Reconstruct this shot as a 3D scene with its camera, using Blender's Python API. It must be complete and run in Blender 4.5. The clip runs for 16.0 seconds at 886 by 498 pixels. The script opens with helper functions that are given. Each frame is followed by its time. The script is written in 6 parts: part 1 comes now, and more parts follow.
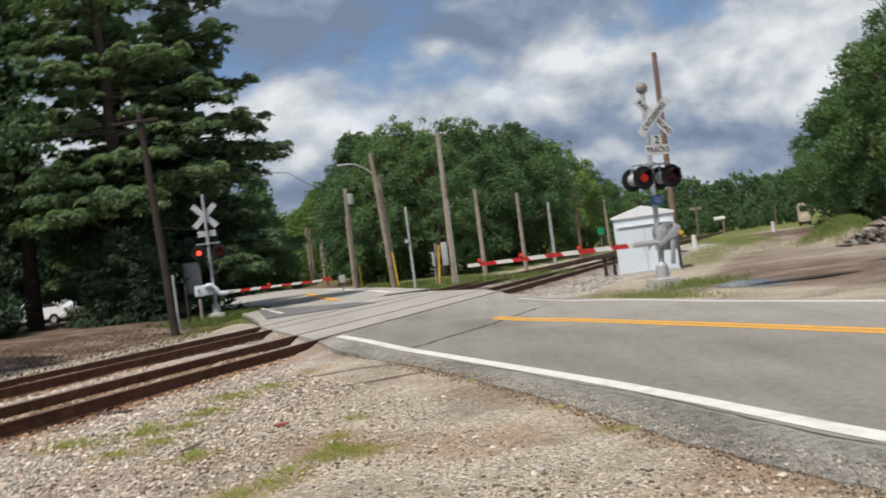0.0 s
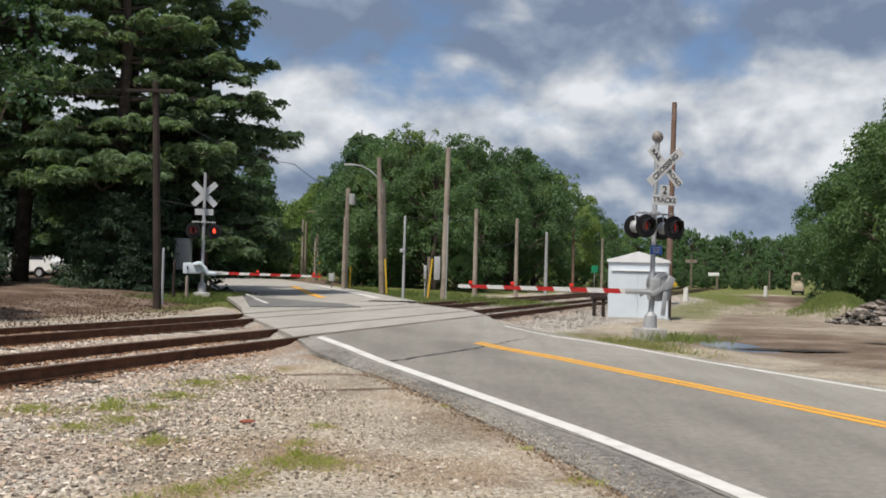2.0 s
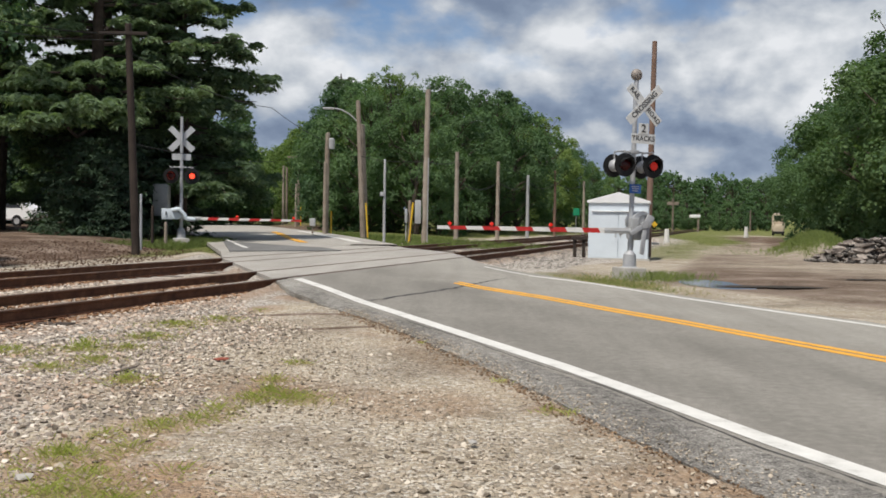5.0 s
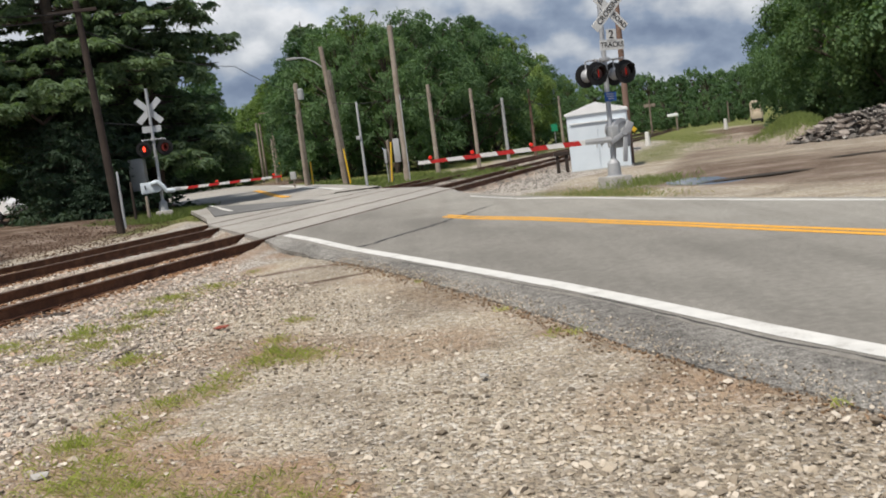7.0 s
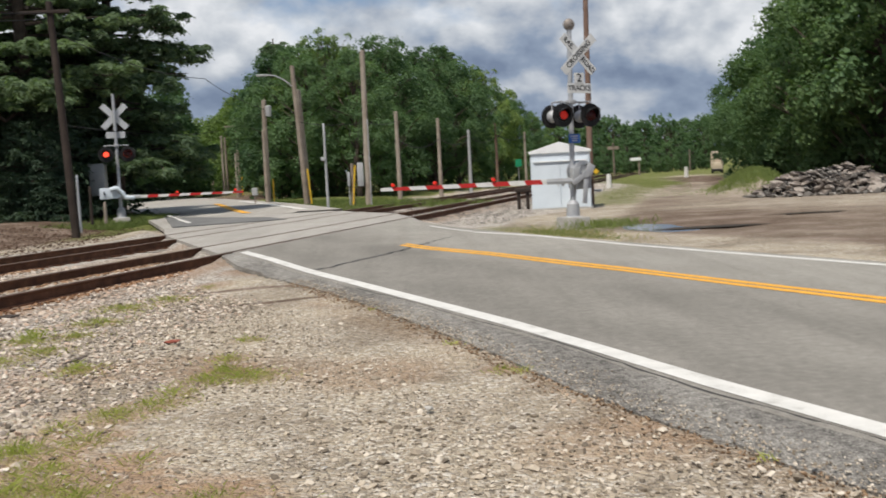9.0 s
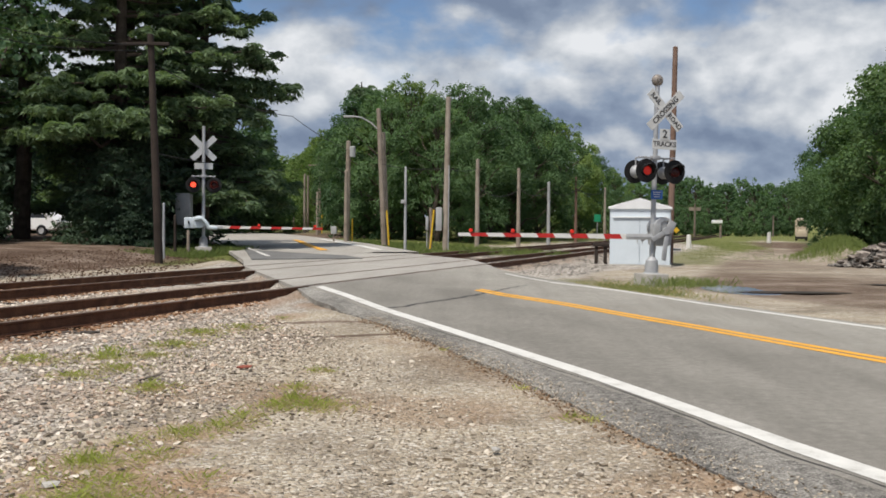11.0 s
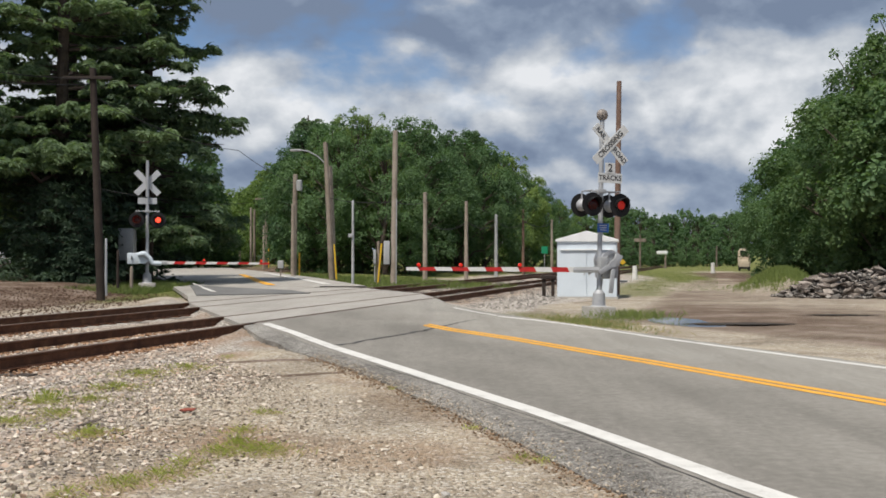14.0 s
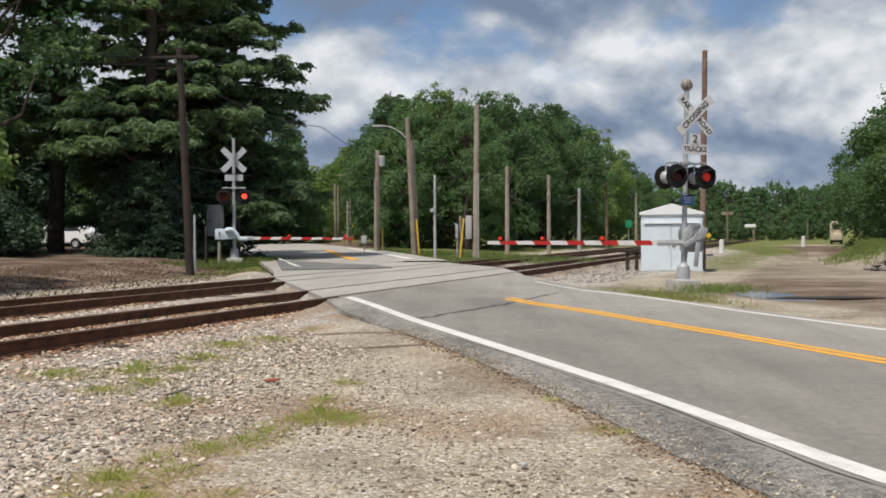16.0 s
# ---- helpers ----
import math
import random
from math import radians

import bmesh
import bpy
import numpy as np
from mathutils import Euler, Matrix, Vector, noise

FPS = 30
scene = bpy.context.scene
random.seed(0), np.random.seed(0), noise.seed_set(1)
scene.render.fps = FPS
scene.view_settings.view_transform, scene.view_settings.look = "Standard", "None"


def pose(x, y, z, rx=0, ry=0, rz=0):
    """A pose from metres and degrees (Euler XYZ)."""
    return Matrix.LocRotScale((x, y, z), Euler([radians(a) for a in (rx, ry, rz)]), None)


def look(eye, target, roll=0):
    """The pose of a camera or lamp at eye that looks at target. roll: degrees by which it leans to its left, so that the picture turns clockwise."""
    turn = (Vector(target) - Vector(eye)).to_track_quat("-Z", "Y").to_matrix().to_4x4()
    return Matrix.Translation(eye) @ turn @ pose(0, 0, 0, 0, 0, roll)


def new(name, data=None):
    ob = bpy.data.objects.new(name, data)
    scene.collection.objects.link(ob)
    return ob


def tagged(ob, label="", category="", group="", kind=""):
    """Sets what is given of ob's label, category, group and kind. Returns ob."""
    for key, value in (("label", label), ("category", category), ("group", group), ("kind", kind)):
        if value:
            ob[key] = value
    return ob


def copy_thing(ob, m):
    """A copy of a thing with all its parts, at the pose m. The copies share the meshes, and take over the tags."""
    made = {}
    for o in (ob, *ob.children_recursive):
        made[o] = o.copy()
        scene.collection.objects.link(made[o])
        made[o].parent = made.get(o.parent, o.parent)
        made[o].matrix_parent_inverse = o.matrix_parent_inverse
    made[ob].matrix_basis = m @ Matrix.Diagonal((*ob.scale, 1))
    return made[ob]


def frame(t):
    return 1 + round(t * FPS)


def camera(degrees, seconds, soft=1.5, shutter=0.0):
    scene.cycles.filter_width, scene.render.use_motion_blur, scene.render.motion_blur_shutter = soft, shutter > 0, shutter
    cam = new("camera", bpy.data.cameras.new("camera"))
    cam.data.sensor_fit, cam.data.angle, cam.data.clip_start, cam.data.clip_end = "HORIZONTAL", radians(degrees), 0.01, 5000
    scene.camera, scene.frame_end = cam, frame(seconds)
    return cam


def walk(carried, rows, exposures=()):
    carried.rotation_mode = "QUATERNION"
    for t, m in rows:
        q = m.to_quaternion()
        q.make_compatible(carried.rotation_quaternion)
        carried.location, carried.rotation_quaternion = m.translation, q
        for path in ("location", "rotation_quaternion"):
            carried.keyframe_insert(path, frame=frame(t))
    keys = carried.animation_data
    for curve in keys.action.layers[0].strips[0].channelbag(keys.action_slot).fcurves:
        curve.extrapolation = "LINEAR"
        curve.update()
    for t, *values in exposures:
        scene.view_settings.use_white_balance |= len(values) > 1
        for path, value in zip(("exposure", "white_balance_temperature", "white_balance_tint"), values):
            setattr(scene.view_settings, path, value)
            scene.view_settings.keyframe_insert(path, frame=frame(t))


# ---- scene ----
cam = camera(47.2, 16.0, 1.7, 0.3)
PATH = [
    (0.0, -0.109, -0.256, 1.374, 2.62, 0.62, 7.37),
    (0.5, -0.138, -0.202, 1.415, 5.62, 0.14, 0.63),
    (1.0, -0.086, -0.102, 1.434, 5.21, -0.78, -0.35),
    (1.5, -0.081, -0.094, 1.430, 3.67, -0.38, -0.78),
    (2.0, -0.122, -0.145, 1.468, 2.13, 1.33, -1.51),
    (2.5, -0.073, -0.086, 1.435, 3.89, 3.68, -1.64),
    (3.0, -0.038, -0.059, 1.378, 5.06, 4.74, 0.84),
    (3.5, -0.057, -0.036, 1.354, 4.93, -1.09, -0.55),
    (4.0, -0.036, -0.035, 1.335, 4.19, -2.07, -0.67),
    (4.5, -0.010, -0.108, 1.349, 2.88, -1.27, -1.43),
    (4.7, -0.029, -0.092, 1.356, 1.88, -1.45, -1.58),
    (6.8, -0.030, 0.007, 1.392, -0.36, -4.55, 5.89),
    (7.0, -0.025, 0.057, 1.379, 0.02, -5.55, 7.25),
    (7.5, -0.030, 0.055, 1.376, -1.49, -7.25, 8.32),
    (8.0, -0.022, 0.014, 1.386, -3.42, -7.12, 7.96),
    (8.5, -0.007, -0.064, 1.411, -4.75, -5.72, 5.77),
    (9.0, -0.008, -0.100, 1.439, -2.03, -4.19, 2.97),
    (9.2, -0.012, -0.143, 1.431, -0.06, -3.65, 2.41),
    (11.3, -0.035, -0.070, 1.363, 2.16, -1.21, -0.71),
    (11.5, -0.013, -0.086, 1.365, 1.90, -1.15, -0.77),
    (12.0, -0.031, -0.053, 1.363, 1.67, -0.90, -1.02),
    (12.5, 0.013, -0.084, 1.359, 2.33, -0.21, -1.01),
    (13.0, -0.010, -0.026, 1.362, 1.95, -0.99, -1.28),
    (13.5, -0.057, 0.033, 1.420, -0.20, -0.13, -0.65),
    (14.0, -0.033, 0.015, 1.417, -0.60, 0.50, -0.08),
    (14.5, 0.003, -0.011, 1.407, 0.01, 0.34, 0.01),
    (15.0, 0.012, -0.005, 1.401, 0.69, 0.05, 0.03),
    (15.5, -0.014, 0.041, 1.414, 2.13, -0.33, 0.15),
    (16.0, 0.005, 0.019, 1.389, 4.08, -0.90, 0.23),
]
walk(cam, [(t, pose(x, y, z, 90 + pitch, roll, yaw)) for t, x, y, z, yaw, pitch, roll in PATH])

# ---------------------------------------------------------------- light
SUN_EL, SUN_AZ = 61.0, 212.0          # degrees; azimuth clockwise from +y
scene.view_settings.exposure = 0.0
sun = new("sun", bpy.data.lights.new("sun", "SUN"))
sun.data.energy, sun.data.angle, sun.data.color = 4.8, radians(5), (1.0, 0.93, 0.83)
_a, _e = radians(SUN_AZ), radians(SUN_EL)
_d = Vector((math.sin(_a) * math.cos(_e), math.cos(_a) * math.cos(_e), math.sin(_e)))
sun.matrix_world = look(_d * 100, (0, 0, 0))


def node(nt, kind, **inputs):
    n = nt.nodes.new(kind)
    for k, v in inputs.items():
        n.inputs[k.replace("_", " ")].default_value = v
    return n


def math_node(nt, op, a, b=None, c=None, clamp=False):
    n = nt.nodes.new("ShaderNodeMath")
    n.operation, n.use_clamp = op, clamp
    for i, v in enumerate((a, b, c)):
        if v is None:
            continue
        if isinstance(v, (int, float)):
            n.inputs[i].default_value = v
        else:
            nt.links.new(v, n.inputs[i])
    return n.outputs[0]


def ramp(nt, fac, stops):
    n = nt.nodes.new("ShaderNodeValToRGB")
    while len(n.color_ramp.elements) < len(stops):
        n.color_ramp.elements.new(0.5)
    for e, (p, c) in zip(n.color_ramp.elements, stops):
        e.position = p
        e.color = (*c, 1) if len(c) == 3 else c
    nt.links.new(fac, n.inputs[0])
    return n.outputs[0]


def mix_rgb(nt, fac, a, b, blend="MIX"):
    n = nt.nodes.new("ShaderNodeMix")
    n.data_type, n.blend_type = "RGBA", blend
    for sock, v in ((n.inputs[0], fac), (n.inputs[6], a), (n.inputs[7], b)):
        if isinstance(v, (int, float)):
            sock.default_value = v
        elif isinstance(v, tuple):
            sock.default_value = (*v, 1)
        else:
            nt.links.new(v, sock)
    return n.outputs[2]


def noise_tex(nt, vec, scale, detail=4.0, rough=0.55, dist=0.0):
    n = node(nt, "ShaderNodeTexNoise", Scale=scale, Detail=detail, Roughness=rough, Distortion=dist)
    if vec is not None:
        nt.links.new(vec, n.inputs["Vector"])
    return n.outputs["Fac"]


def make_world():
    w = bpy.data.worlds.new("sky")
    scene.world = w
    w.use_nodes = True
    nt = w.node_tree
    nt.nodes.clear()
    out = nt.nodes.new("ShaderNodeOutputWorld")
    bg = nt.nodes.new("ShaderNodeBackground")
    sky = nt.nodes.new("ShaderNodeTexSky")
    sky.sky_type, sky.sun_disc = "NISHITA", False
    sky.sun_elevation, sky.sun_rotation = radians(SUN_EL), radians(SUN_AZ)
    blue = mix_rgb(nt, 1.0, sky.outputs[0], (0.075, 0.085, 0.10), "MULTIPLY")
    tc = nt.nodes.new("ShaderNodeTexCoord")
    sep = nt.nodes.new("ShaderNodeSeparateXYZ")
    nt.links.new(tc.outputs["Generated"], sep.inputs[0])
    z = math_node(nt, "MAXIMUM", sep.outputs[2], 0.0)

    def field(lift, scale, detail, rough, dist, where, flat):
        mp = node(nt, "ShaderNodeMapping", Location=(where, where * 0.7, lift * flat), Scale=(1.0, 1.0, flat))
        nt.links.new(tc.outputs["Generated"], mp.inputs[0])
        return noise_tex(nt, mp.outputs[0], scale, detail, rough, dist)
    # heaps with lit tops and flat grey undersides: one field, and the same a little higher up
    lump = field(0.0, 8.5, 7.0, 0.5, 0.1, 2.3, 1.5)
    above = field(0.022, 8.5, 7.0, 0.5, 0.1, 2.3, 1.5)
    big = field(0.0, 2.6, 3.0, 0.5, 0.2, 5.2, 3.2)
    lit = math_node(nt, "MULTIPLY", math_node(nt, "SUBTRACT", lump, above), 2.2)
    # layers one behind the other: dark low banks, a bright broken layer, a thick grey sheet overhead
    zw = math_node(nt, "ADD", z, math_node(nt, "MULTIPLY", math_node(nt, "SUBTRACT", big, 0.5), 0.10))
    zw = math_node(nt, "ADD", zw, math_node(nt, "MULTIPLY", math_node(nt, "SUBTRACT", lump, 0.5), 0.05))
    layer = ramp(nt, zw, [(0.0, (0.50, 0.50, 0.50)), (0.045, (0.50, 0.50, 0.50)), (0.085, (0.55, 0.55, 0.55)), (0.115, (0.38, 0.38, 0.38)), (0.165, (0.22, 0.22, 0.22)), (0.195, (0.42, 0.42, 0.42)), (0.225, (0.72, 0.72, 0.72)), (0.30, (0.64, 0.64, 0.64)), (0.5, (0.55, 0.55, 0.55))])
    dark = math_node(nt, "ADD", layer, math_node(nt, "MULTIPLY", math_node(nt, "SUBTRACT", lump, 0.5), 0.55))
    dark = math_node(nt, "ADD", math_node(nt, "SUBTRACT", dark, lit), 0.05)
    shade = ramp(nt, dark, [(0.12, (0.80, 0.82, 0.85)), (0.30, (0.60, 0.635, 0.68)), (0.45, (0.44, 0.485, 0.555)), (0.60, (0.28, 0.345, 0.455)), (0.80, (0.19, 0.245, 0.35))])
    # the blue shows through where the bright layer tears
    hole = field(0.0, 7.0, 6.0, 0.5, 0.1, 9.3, 1.7)
    rim = ramp(nt, z, [(0.12, (0, 0, 0)), (0.17, (1, 1, 1)), (0.26, (1, 1, 1)), (0.34, (0.4, 0.4, 0.4))])
    torn = math_node(nt, "MULTIPLY", ramp(nt, hole, [(0.58, (0, 0, 0)), (0.70, (1, 1, 1))]), rim)
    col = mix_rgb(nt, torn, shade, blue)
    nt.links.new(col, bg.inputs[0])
    bg.inputs[1].default_value = 1.0
    nt.links.new(bg.outputs[0], out.inputs[0])


make_world()


# ---------------------------------------------------------------- materials
def material(name, stops, rough=0.8, scale=3.0, fine=40.0, bump=0.3, metal=0.0, per=0.0, fine_mix=0.35, bump_dist=0.01, emit=None, coord="Object", spec=0.3):
    """Two scales of noise through a colour ramp, with a fine bump; per: how much single pieces differ."""
    m = bpy.data.materials.new(name)
    m.use_nodes = True
    nt = m.node_tree
    b = nt.nodes["Principled BSDF"]
    tc = nt.nodes.new("ShaderNodeTexCoord")
    v = tc.outputs[coord]
    a, f = noise_tex(nt, v, scale, 5.0), noise_tex(nt, v, fine, 4.0, 0.6)
    fac = math_node(nt, "ADD", math_node(nt, "MULTIPLY", a, 1 - fine_mix), math_node(nt, "MULTIPLY", f, fine_mix))
    if per:
        oi = nt.nodes.new("ShaderNodeObjectInfo")
        fac = math_node(nt, "ADD", fac, math_node(nt, "MULTIPLY", math_node(nt, "SUBTRACT", oi.outputs["Random"], 0.5), per))
    n = len(stops)
    col = ramp(nt, fac, [(0.3 + 0.4 * i / max(1, n - 1), c) for i, c in enumerate(stops)])
    nt.links.new(col, b.inputs["Base Color"])
    b.inputs["Roughness"].default_value = rough
    b.inputs["Metallic"].default_value = metal
    b.inputs["Specular IOR Level"].default_value = spec
    if bump:
        bp = node(nt, "ShaderNodeBump", Strength=bump, Distance=bump_dist)
        nt.links.new(fac, bp.inputs["Height"])
        nt.links.new(bp.outputs[0], b.inputs["Normal"])
    if emit:
        b.inputs["Emission Color"].default_value = (*emit[:3], 1)
        b.inputs["Emission Strength"].default_value = emit[3]
    return m


def leaf_material(name, dark, light, trans=0.35, rough=0.6):
    m = bpy.data.materials.new(name)
    m.use_nodes = True
    nt = m.node_tree
    b = nt.nodes["Principled BSDF"]
    out = nt.nodes["Material Output"]
    geo = nt.nodes.new("ShaderNodeNewGeometry")
    tc = nt.nodes.new("ShaderNodeTexCoord")
    big = noise_tex(nt, tc.outputs["Object"], 0.45, 4.0)
    fac = math_node(nt, "ADD", math_node(nt, "MULTIPLY", geo.outputs["Random Per Island"], 0.35), math_node(nt, "MULTIPLY", big, 0.7))
    oi = nt.nodes.new("ShaderNodeObjectInfo")
    fac = math_node(nt, "ADD", fac, math_node(nt, "MULTIPLY", math_node(nt, "SUBTRACT", oi.outputs["Random"], 0.5), 0.42))
    col = ramp(nt, fac, [(0.15, dark), (0.85, light)])
    nt.links.new(col, b.inputs["Base Color"])
    b.inputs["Roughness"].default_value = rough
    b.inputs["Specular IOR Level"].default_value = 0.25
    tr = nt.nodes.new("ShaderNodeBsdfTranslucent")
    nt.links.new(mix_rgb(nt, 1.0, col, (1.15, 1.25, 0.6), "MULTIPLY"), tr.inputs[0])
    mx = nt.nodes.new("ShaderNodeMixShader")
    mx.inputs[0].default_value = trans
    nt.links.new(b.outputs[0], mx.inputs[1])
    nt.links.new(tr.outputs[0], mx.inputs[2])
    nt.links.new(mx.outputs[0], out.inputs[0])
    return m


def ground_material():
    m = bpy.data.materials.new("ground")
    m.use_nodes = True
    nt = m.node_tree
    b = nt.nodes["Principled BSDF"]
    tc = nt.nodes.new("ShaderNodeTexCoord")
    v = tc.outputs["Object"]
    at = nt.nodes.new("ShaderNodeAttribute")
    at.attribute_name = "zone"
    sep = nt.nodes.new("ShaderNodeSeparateColor")
    nt.links.new(at.outputs["Color"], sep.inputs[0])
    vor = node(nt, "ShaderNodeTexVoronoi", Scale=36.0)
    nt.links.new(v, vor.inputs["Vector"])
    vor2 = node(nt, "ShaderNodeTexVoronoi", Scale=85.0)
    nt.links.new(v, vor2.inputs["Vector"])
    n1, n2, n3 = noise_tex(nt, v, 0.7, 5.0), noise_tex(nt, v, 9.0, 5.0, 0.65), noise_tex(nt, v, 90.0, 3.0, 0.6)
    sepv = nt.nodes.new("ShaderNodeSeparateColor")
    nt.links.new(vor.outputs["Color"], sepv.inputs[0])
    # packed gravel: sand with stones of many greys
    sand = ramp(nt, math_node(nt, "ADD", math_node(nt, "MULTIPLY", n2, 0.6), math_node(nt, "MULTIPLY", n3, 0.4)),
                [(0.3, (0.24, 0.197, 0.146)), (0.5, (0.43, 0.367, 0.28)), (0.7, (0.58, 0.515, 0.41))])
    stone = ramp(nt, sepv.outputs[0], [(0.0, (0.11, 0.096, 0.08)), (0.3, (0.33, 0.29, 0.24)), (0.65, (0.53, 0.48, 0.415)), (1.0, (0.78, 0.75, 0.70))])
    pick = ramp(nt, math_node(nt, "ADD", math_node(nt, "MULTIPLY", sepv.outputs[1], 0.6), math_node(nt, "MULTIPLY", n1, 0.5)), [(0.42, (0, 0, 0)), (0.6, (1, 1, 1))])
    gravel = mix_rgb(nt, math_node(nt, "MULTIPLY", pick, 0.7), sand, stone)
    ballast = ramp(nt, sepv.outputs[2], [(0.0, (0.16, 0.14, 0.122)), (0.4, (0.37, 0.33, 0.288)), (0.75, (0.54, 0.49, 0.435)), (1.0, (0.74, 0.695, 0.64))])
    soil = ramp(nt, math_node(nt, "ADD", math_node(nt, "MULTIPLY", n2, 0.5), math_node(nt, "MULTIPLY", n1, 0.5)), [(0.35, (0.07, 0.042, 0.029)), (0.5, (0.15, 0.105, 0.078)), (0.62, (0.315, 0.25, 0.205)), (0.75, (0.44, 0.36, 0.305))])
    grass = ramp(nt, math_node(nt, "ADD", math_node(nt, "MULTIPLY", n2, 0.6), math_node(nt, "MULTIPLY", n1, 0.4)), [(0.3, (0.06, 0.08, 0.02)), (0.5, (0.15, 0.17, 0.05)), (0.72, (0.30, 0.27, 0.13))])
    rust = ramp(nt, n2, [(0.3, (0.19, 0.10, 0.05)), (0.7, (0.44, 0.28, 0.165))])

    def masked(fac, base, other):
        f = math_node(nt, "ADD", fac, math_node(nt, "MULTIPLY", math_node(nt, "SUBTRACT", n2, 0.5), 0.9))
        return mix_rgb(nt, ramp(nt, f, [(0.35, (0, 0, 0)), (0.65, (1, 1, 1))]), base, other)
    # damp and dusty patches a stride across
    damp = ramp(nt, noise_tex(nt, v, 0.55, 4.0, 0.6, 0.4), [(0.36, (0.66, 0.63, 0.60)), (0.5, (0.97, 0.96, 0.95)), (0.64, (1.12, 1.11, 1.08))])
    gravel = mix_rgb(nt, 1.0, gravel, damp, "MULTIPLY")
    col = masked(sep.outputs[0], gravel, ballast)
    col = masked(sep.outputs[2], col, soil)
    col = mix_rgb(nt, math_node(nt, "MULTIPLY", at.outputs["Alpha"], math_node(nt, "MULTIPLY", n2, 1.3), None, True), col, rust)
    col = masked(sep.outputs[1], col, grass)
    nt.links.new(col, b.inputs["Base Color"])
    b.inputs["Roughness"].default_value = 0.95
    b.inputs["Specular IOR Level"].default_value = 0.15
    h = math_node(nt, "ADD", math_node(nt, "MULTIPLY", vor.outputs["Distance"], -0.9), math_node(nt, "MULTIPLY", vor2.outputs["Distance"], -0.35))
    h = math_node(nt, "ADD", h, math_node(nt, "MULTIPLY", n2, 1.0))
    bp = node(nt, "ShaderNodeBump", Strength=1.0, Distance=0.03)
    nt.links.new(h, bp.inputs["Height"])
    nt.links.new(bp.outputs[0], b.inputs["Normal"])
    return m


def asphalt_material(name, stops, grain=160.0, bump=0.5, dist=0.006, lanes=False):
    m = bpy.data.materials.new(name)
    m.use_nodes = True
    nt = m.node_tree
    b = nt.nodes["Principled BSDF"]
    tc = nt.nodes.new("ShaderNodeTexCoord")
    v = tc.outputs["Object"]
    # streaks along the lane
    mp = node(nt, "ShaderNodeMapping", Rotation=(0, 0, radians(-21)), Scale=(1.6, 0.10, 1))
    nt.links.new(v, mp.inputs[0])
    n0 = noise_tex(nt, mp.outputs[0], 1.1, 4.0)
    n1, n2, n3 = noise_tex(nt, v, 0.45, 5.0), noise_tex(nt, v, 12.0, 4.0), noise_tex(nt, v, grain, 3.0, 0.75)
    fac = math_node(nt, "ADD", math_node(nt, "MULTIPLY", n0, 0.17), math_node(nt, "MULTIPLY", n1, 0.16))
    fac = math_node(nt, "ADD", fac, math_node(nt, "MULTIPLY", n2, 0.22))
    fac = math_node(nt, "ADD", fac, math_node(nt, "MULTIPLY", n3, 0.45))
    col = ramp(nt, fac, stops)
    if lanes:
        # the lane beside the gravel is toned darker, the far one lighter, with darker wheel tracks
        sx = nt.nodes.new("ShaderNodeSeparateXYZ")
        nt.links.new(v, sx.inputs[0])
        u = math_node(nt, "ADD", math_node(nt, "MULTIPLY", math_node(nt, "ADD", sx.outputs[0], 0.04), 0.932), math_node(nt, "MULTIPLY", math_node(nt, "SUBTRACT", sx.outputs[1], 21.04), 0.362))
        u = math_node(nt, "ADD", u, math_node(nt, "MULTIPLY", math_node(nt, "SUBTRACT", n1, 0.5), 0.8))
        lane_tone = ramp(nt, math_node(nt, "ADD", math_node(nt, "MULTIPLY", u, 0.125), 0.5), [(0.03, (0.96, 0.96, 0.96)), (0.13, (0.80, 0.80, 0.79)), (0.24, (0.90, 0.90, 0.89)), (0.36, (0.78, 0.78, 0.77)), (0.47, (0.97, 0.97, 0.96)), (0.62, (1.10, 1.11, 1.10)), (0.85, (1.14, 1.15, 1.14))])
        col = mix_rgb(nt, 1.0, col, lane_tone, "MULTIPLY")
    nt.links.new(col, b.inputs["Base Color"])
    b.inputs["Roughness"].default_value = 0.85
    b.inputs["Specular IOR Level"].default_value = 0.3
    bp = node(nt, "ShaderNodeBump", Strength=bump, Distance=dist)
    nt.links.new(math_node(nt, "ADD", n3, math_node(nt, "MULTIPLY", n2, 0.6)), bp.inputs["Height"])
    nt.links.new(bp.outputs[0], b.inputs["Normal"])
    return m


def paint_material(name, col, worn, keep=0.42):
    m = bpy.data.materials.new(name)
    m.use_nodes = True
    nt = m.node_tree
    b = nt.nodes["Principled BSDF"]
    tc = nt.nodes.new("ShaderNodeTexCoord")
    v = tc.outputs["Object"]
    f = math_node(nt, "ADD", math_node(nt, "MULTIPLY", noise_tex(nt, v, 5.0, 5.0), 0.6), math_node(nt, "MULTIPLY", noise_tex(nt, v, 90.0, 3.0, 0.7), 0.4))
    c = ramp(nt, f, [(keep - 0.08, worn), (keep + 0.02, tuple(0.85 * q for q in col)), (keep + 0.2, col)])
    nt.links.new(c, b.inputs["Base Color"])
    b.inputs["Roughness"].default_value = 0.75
    return m


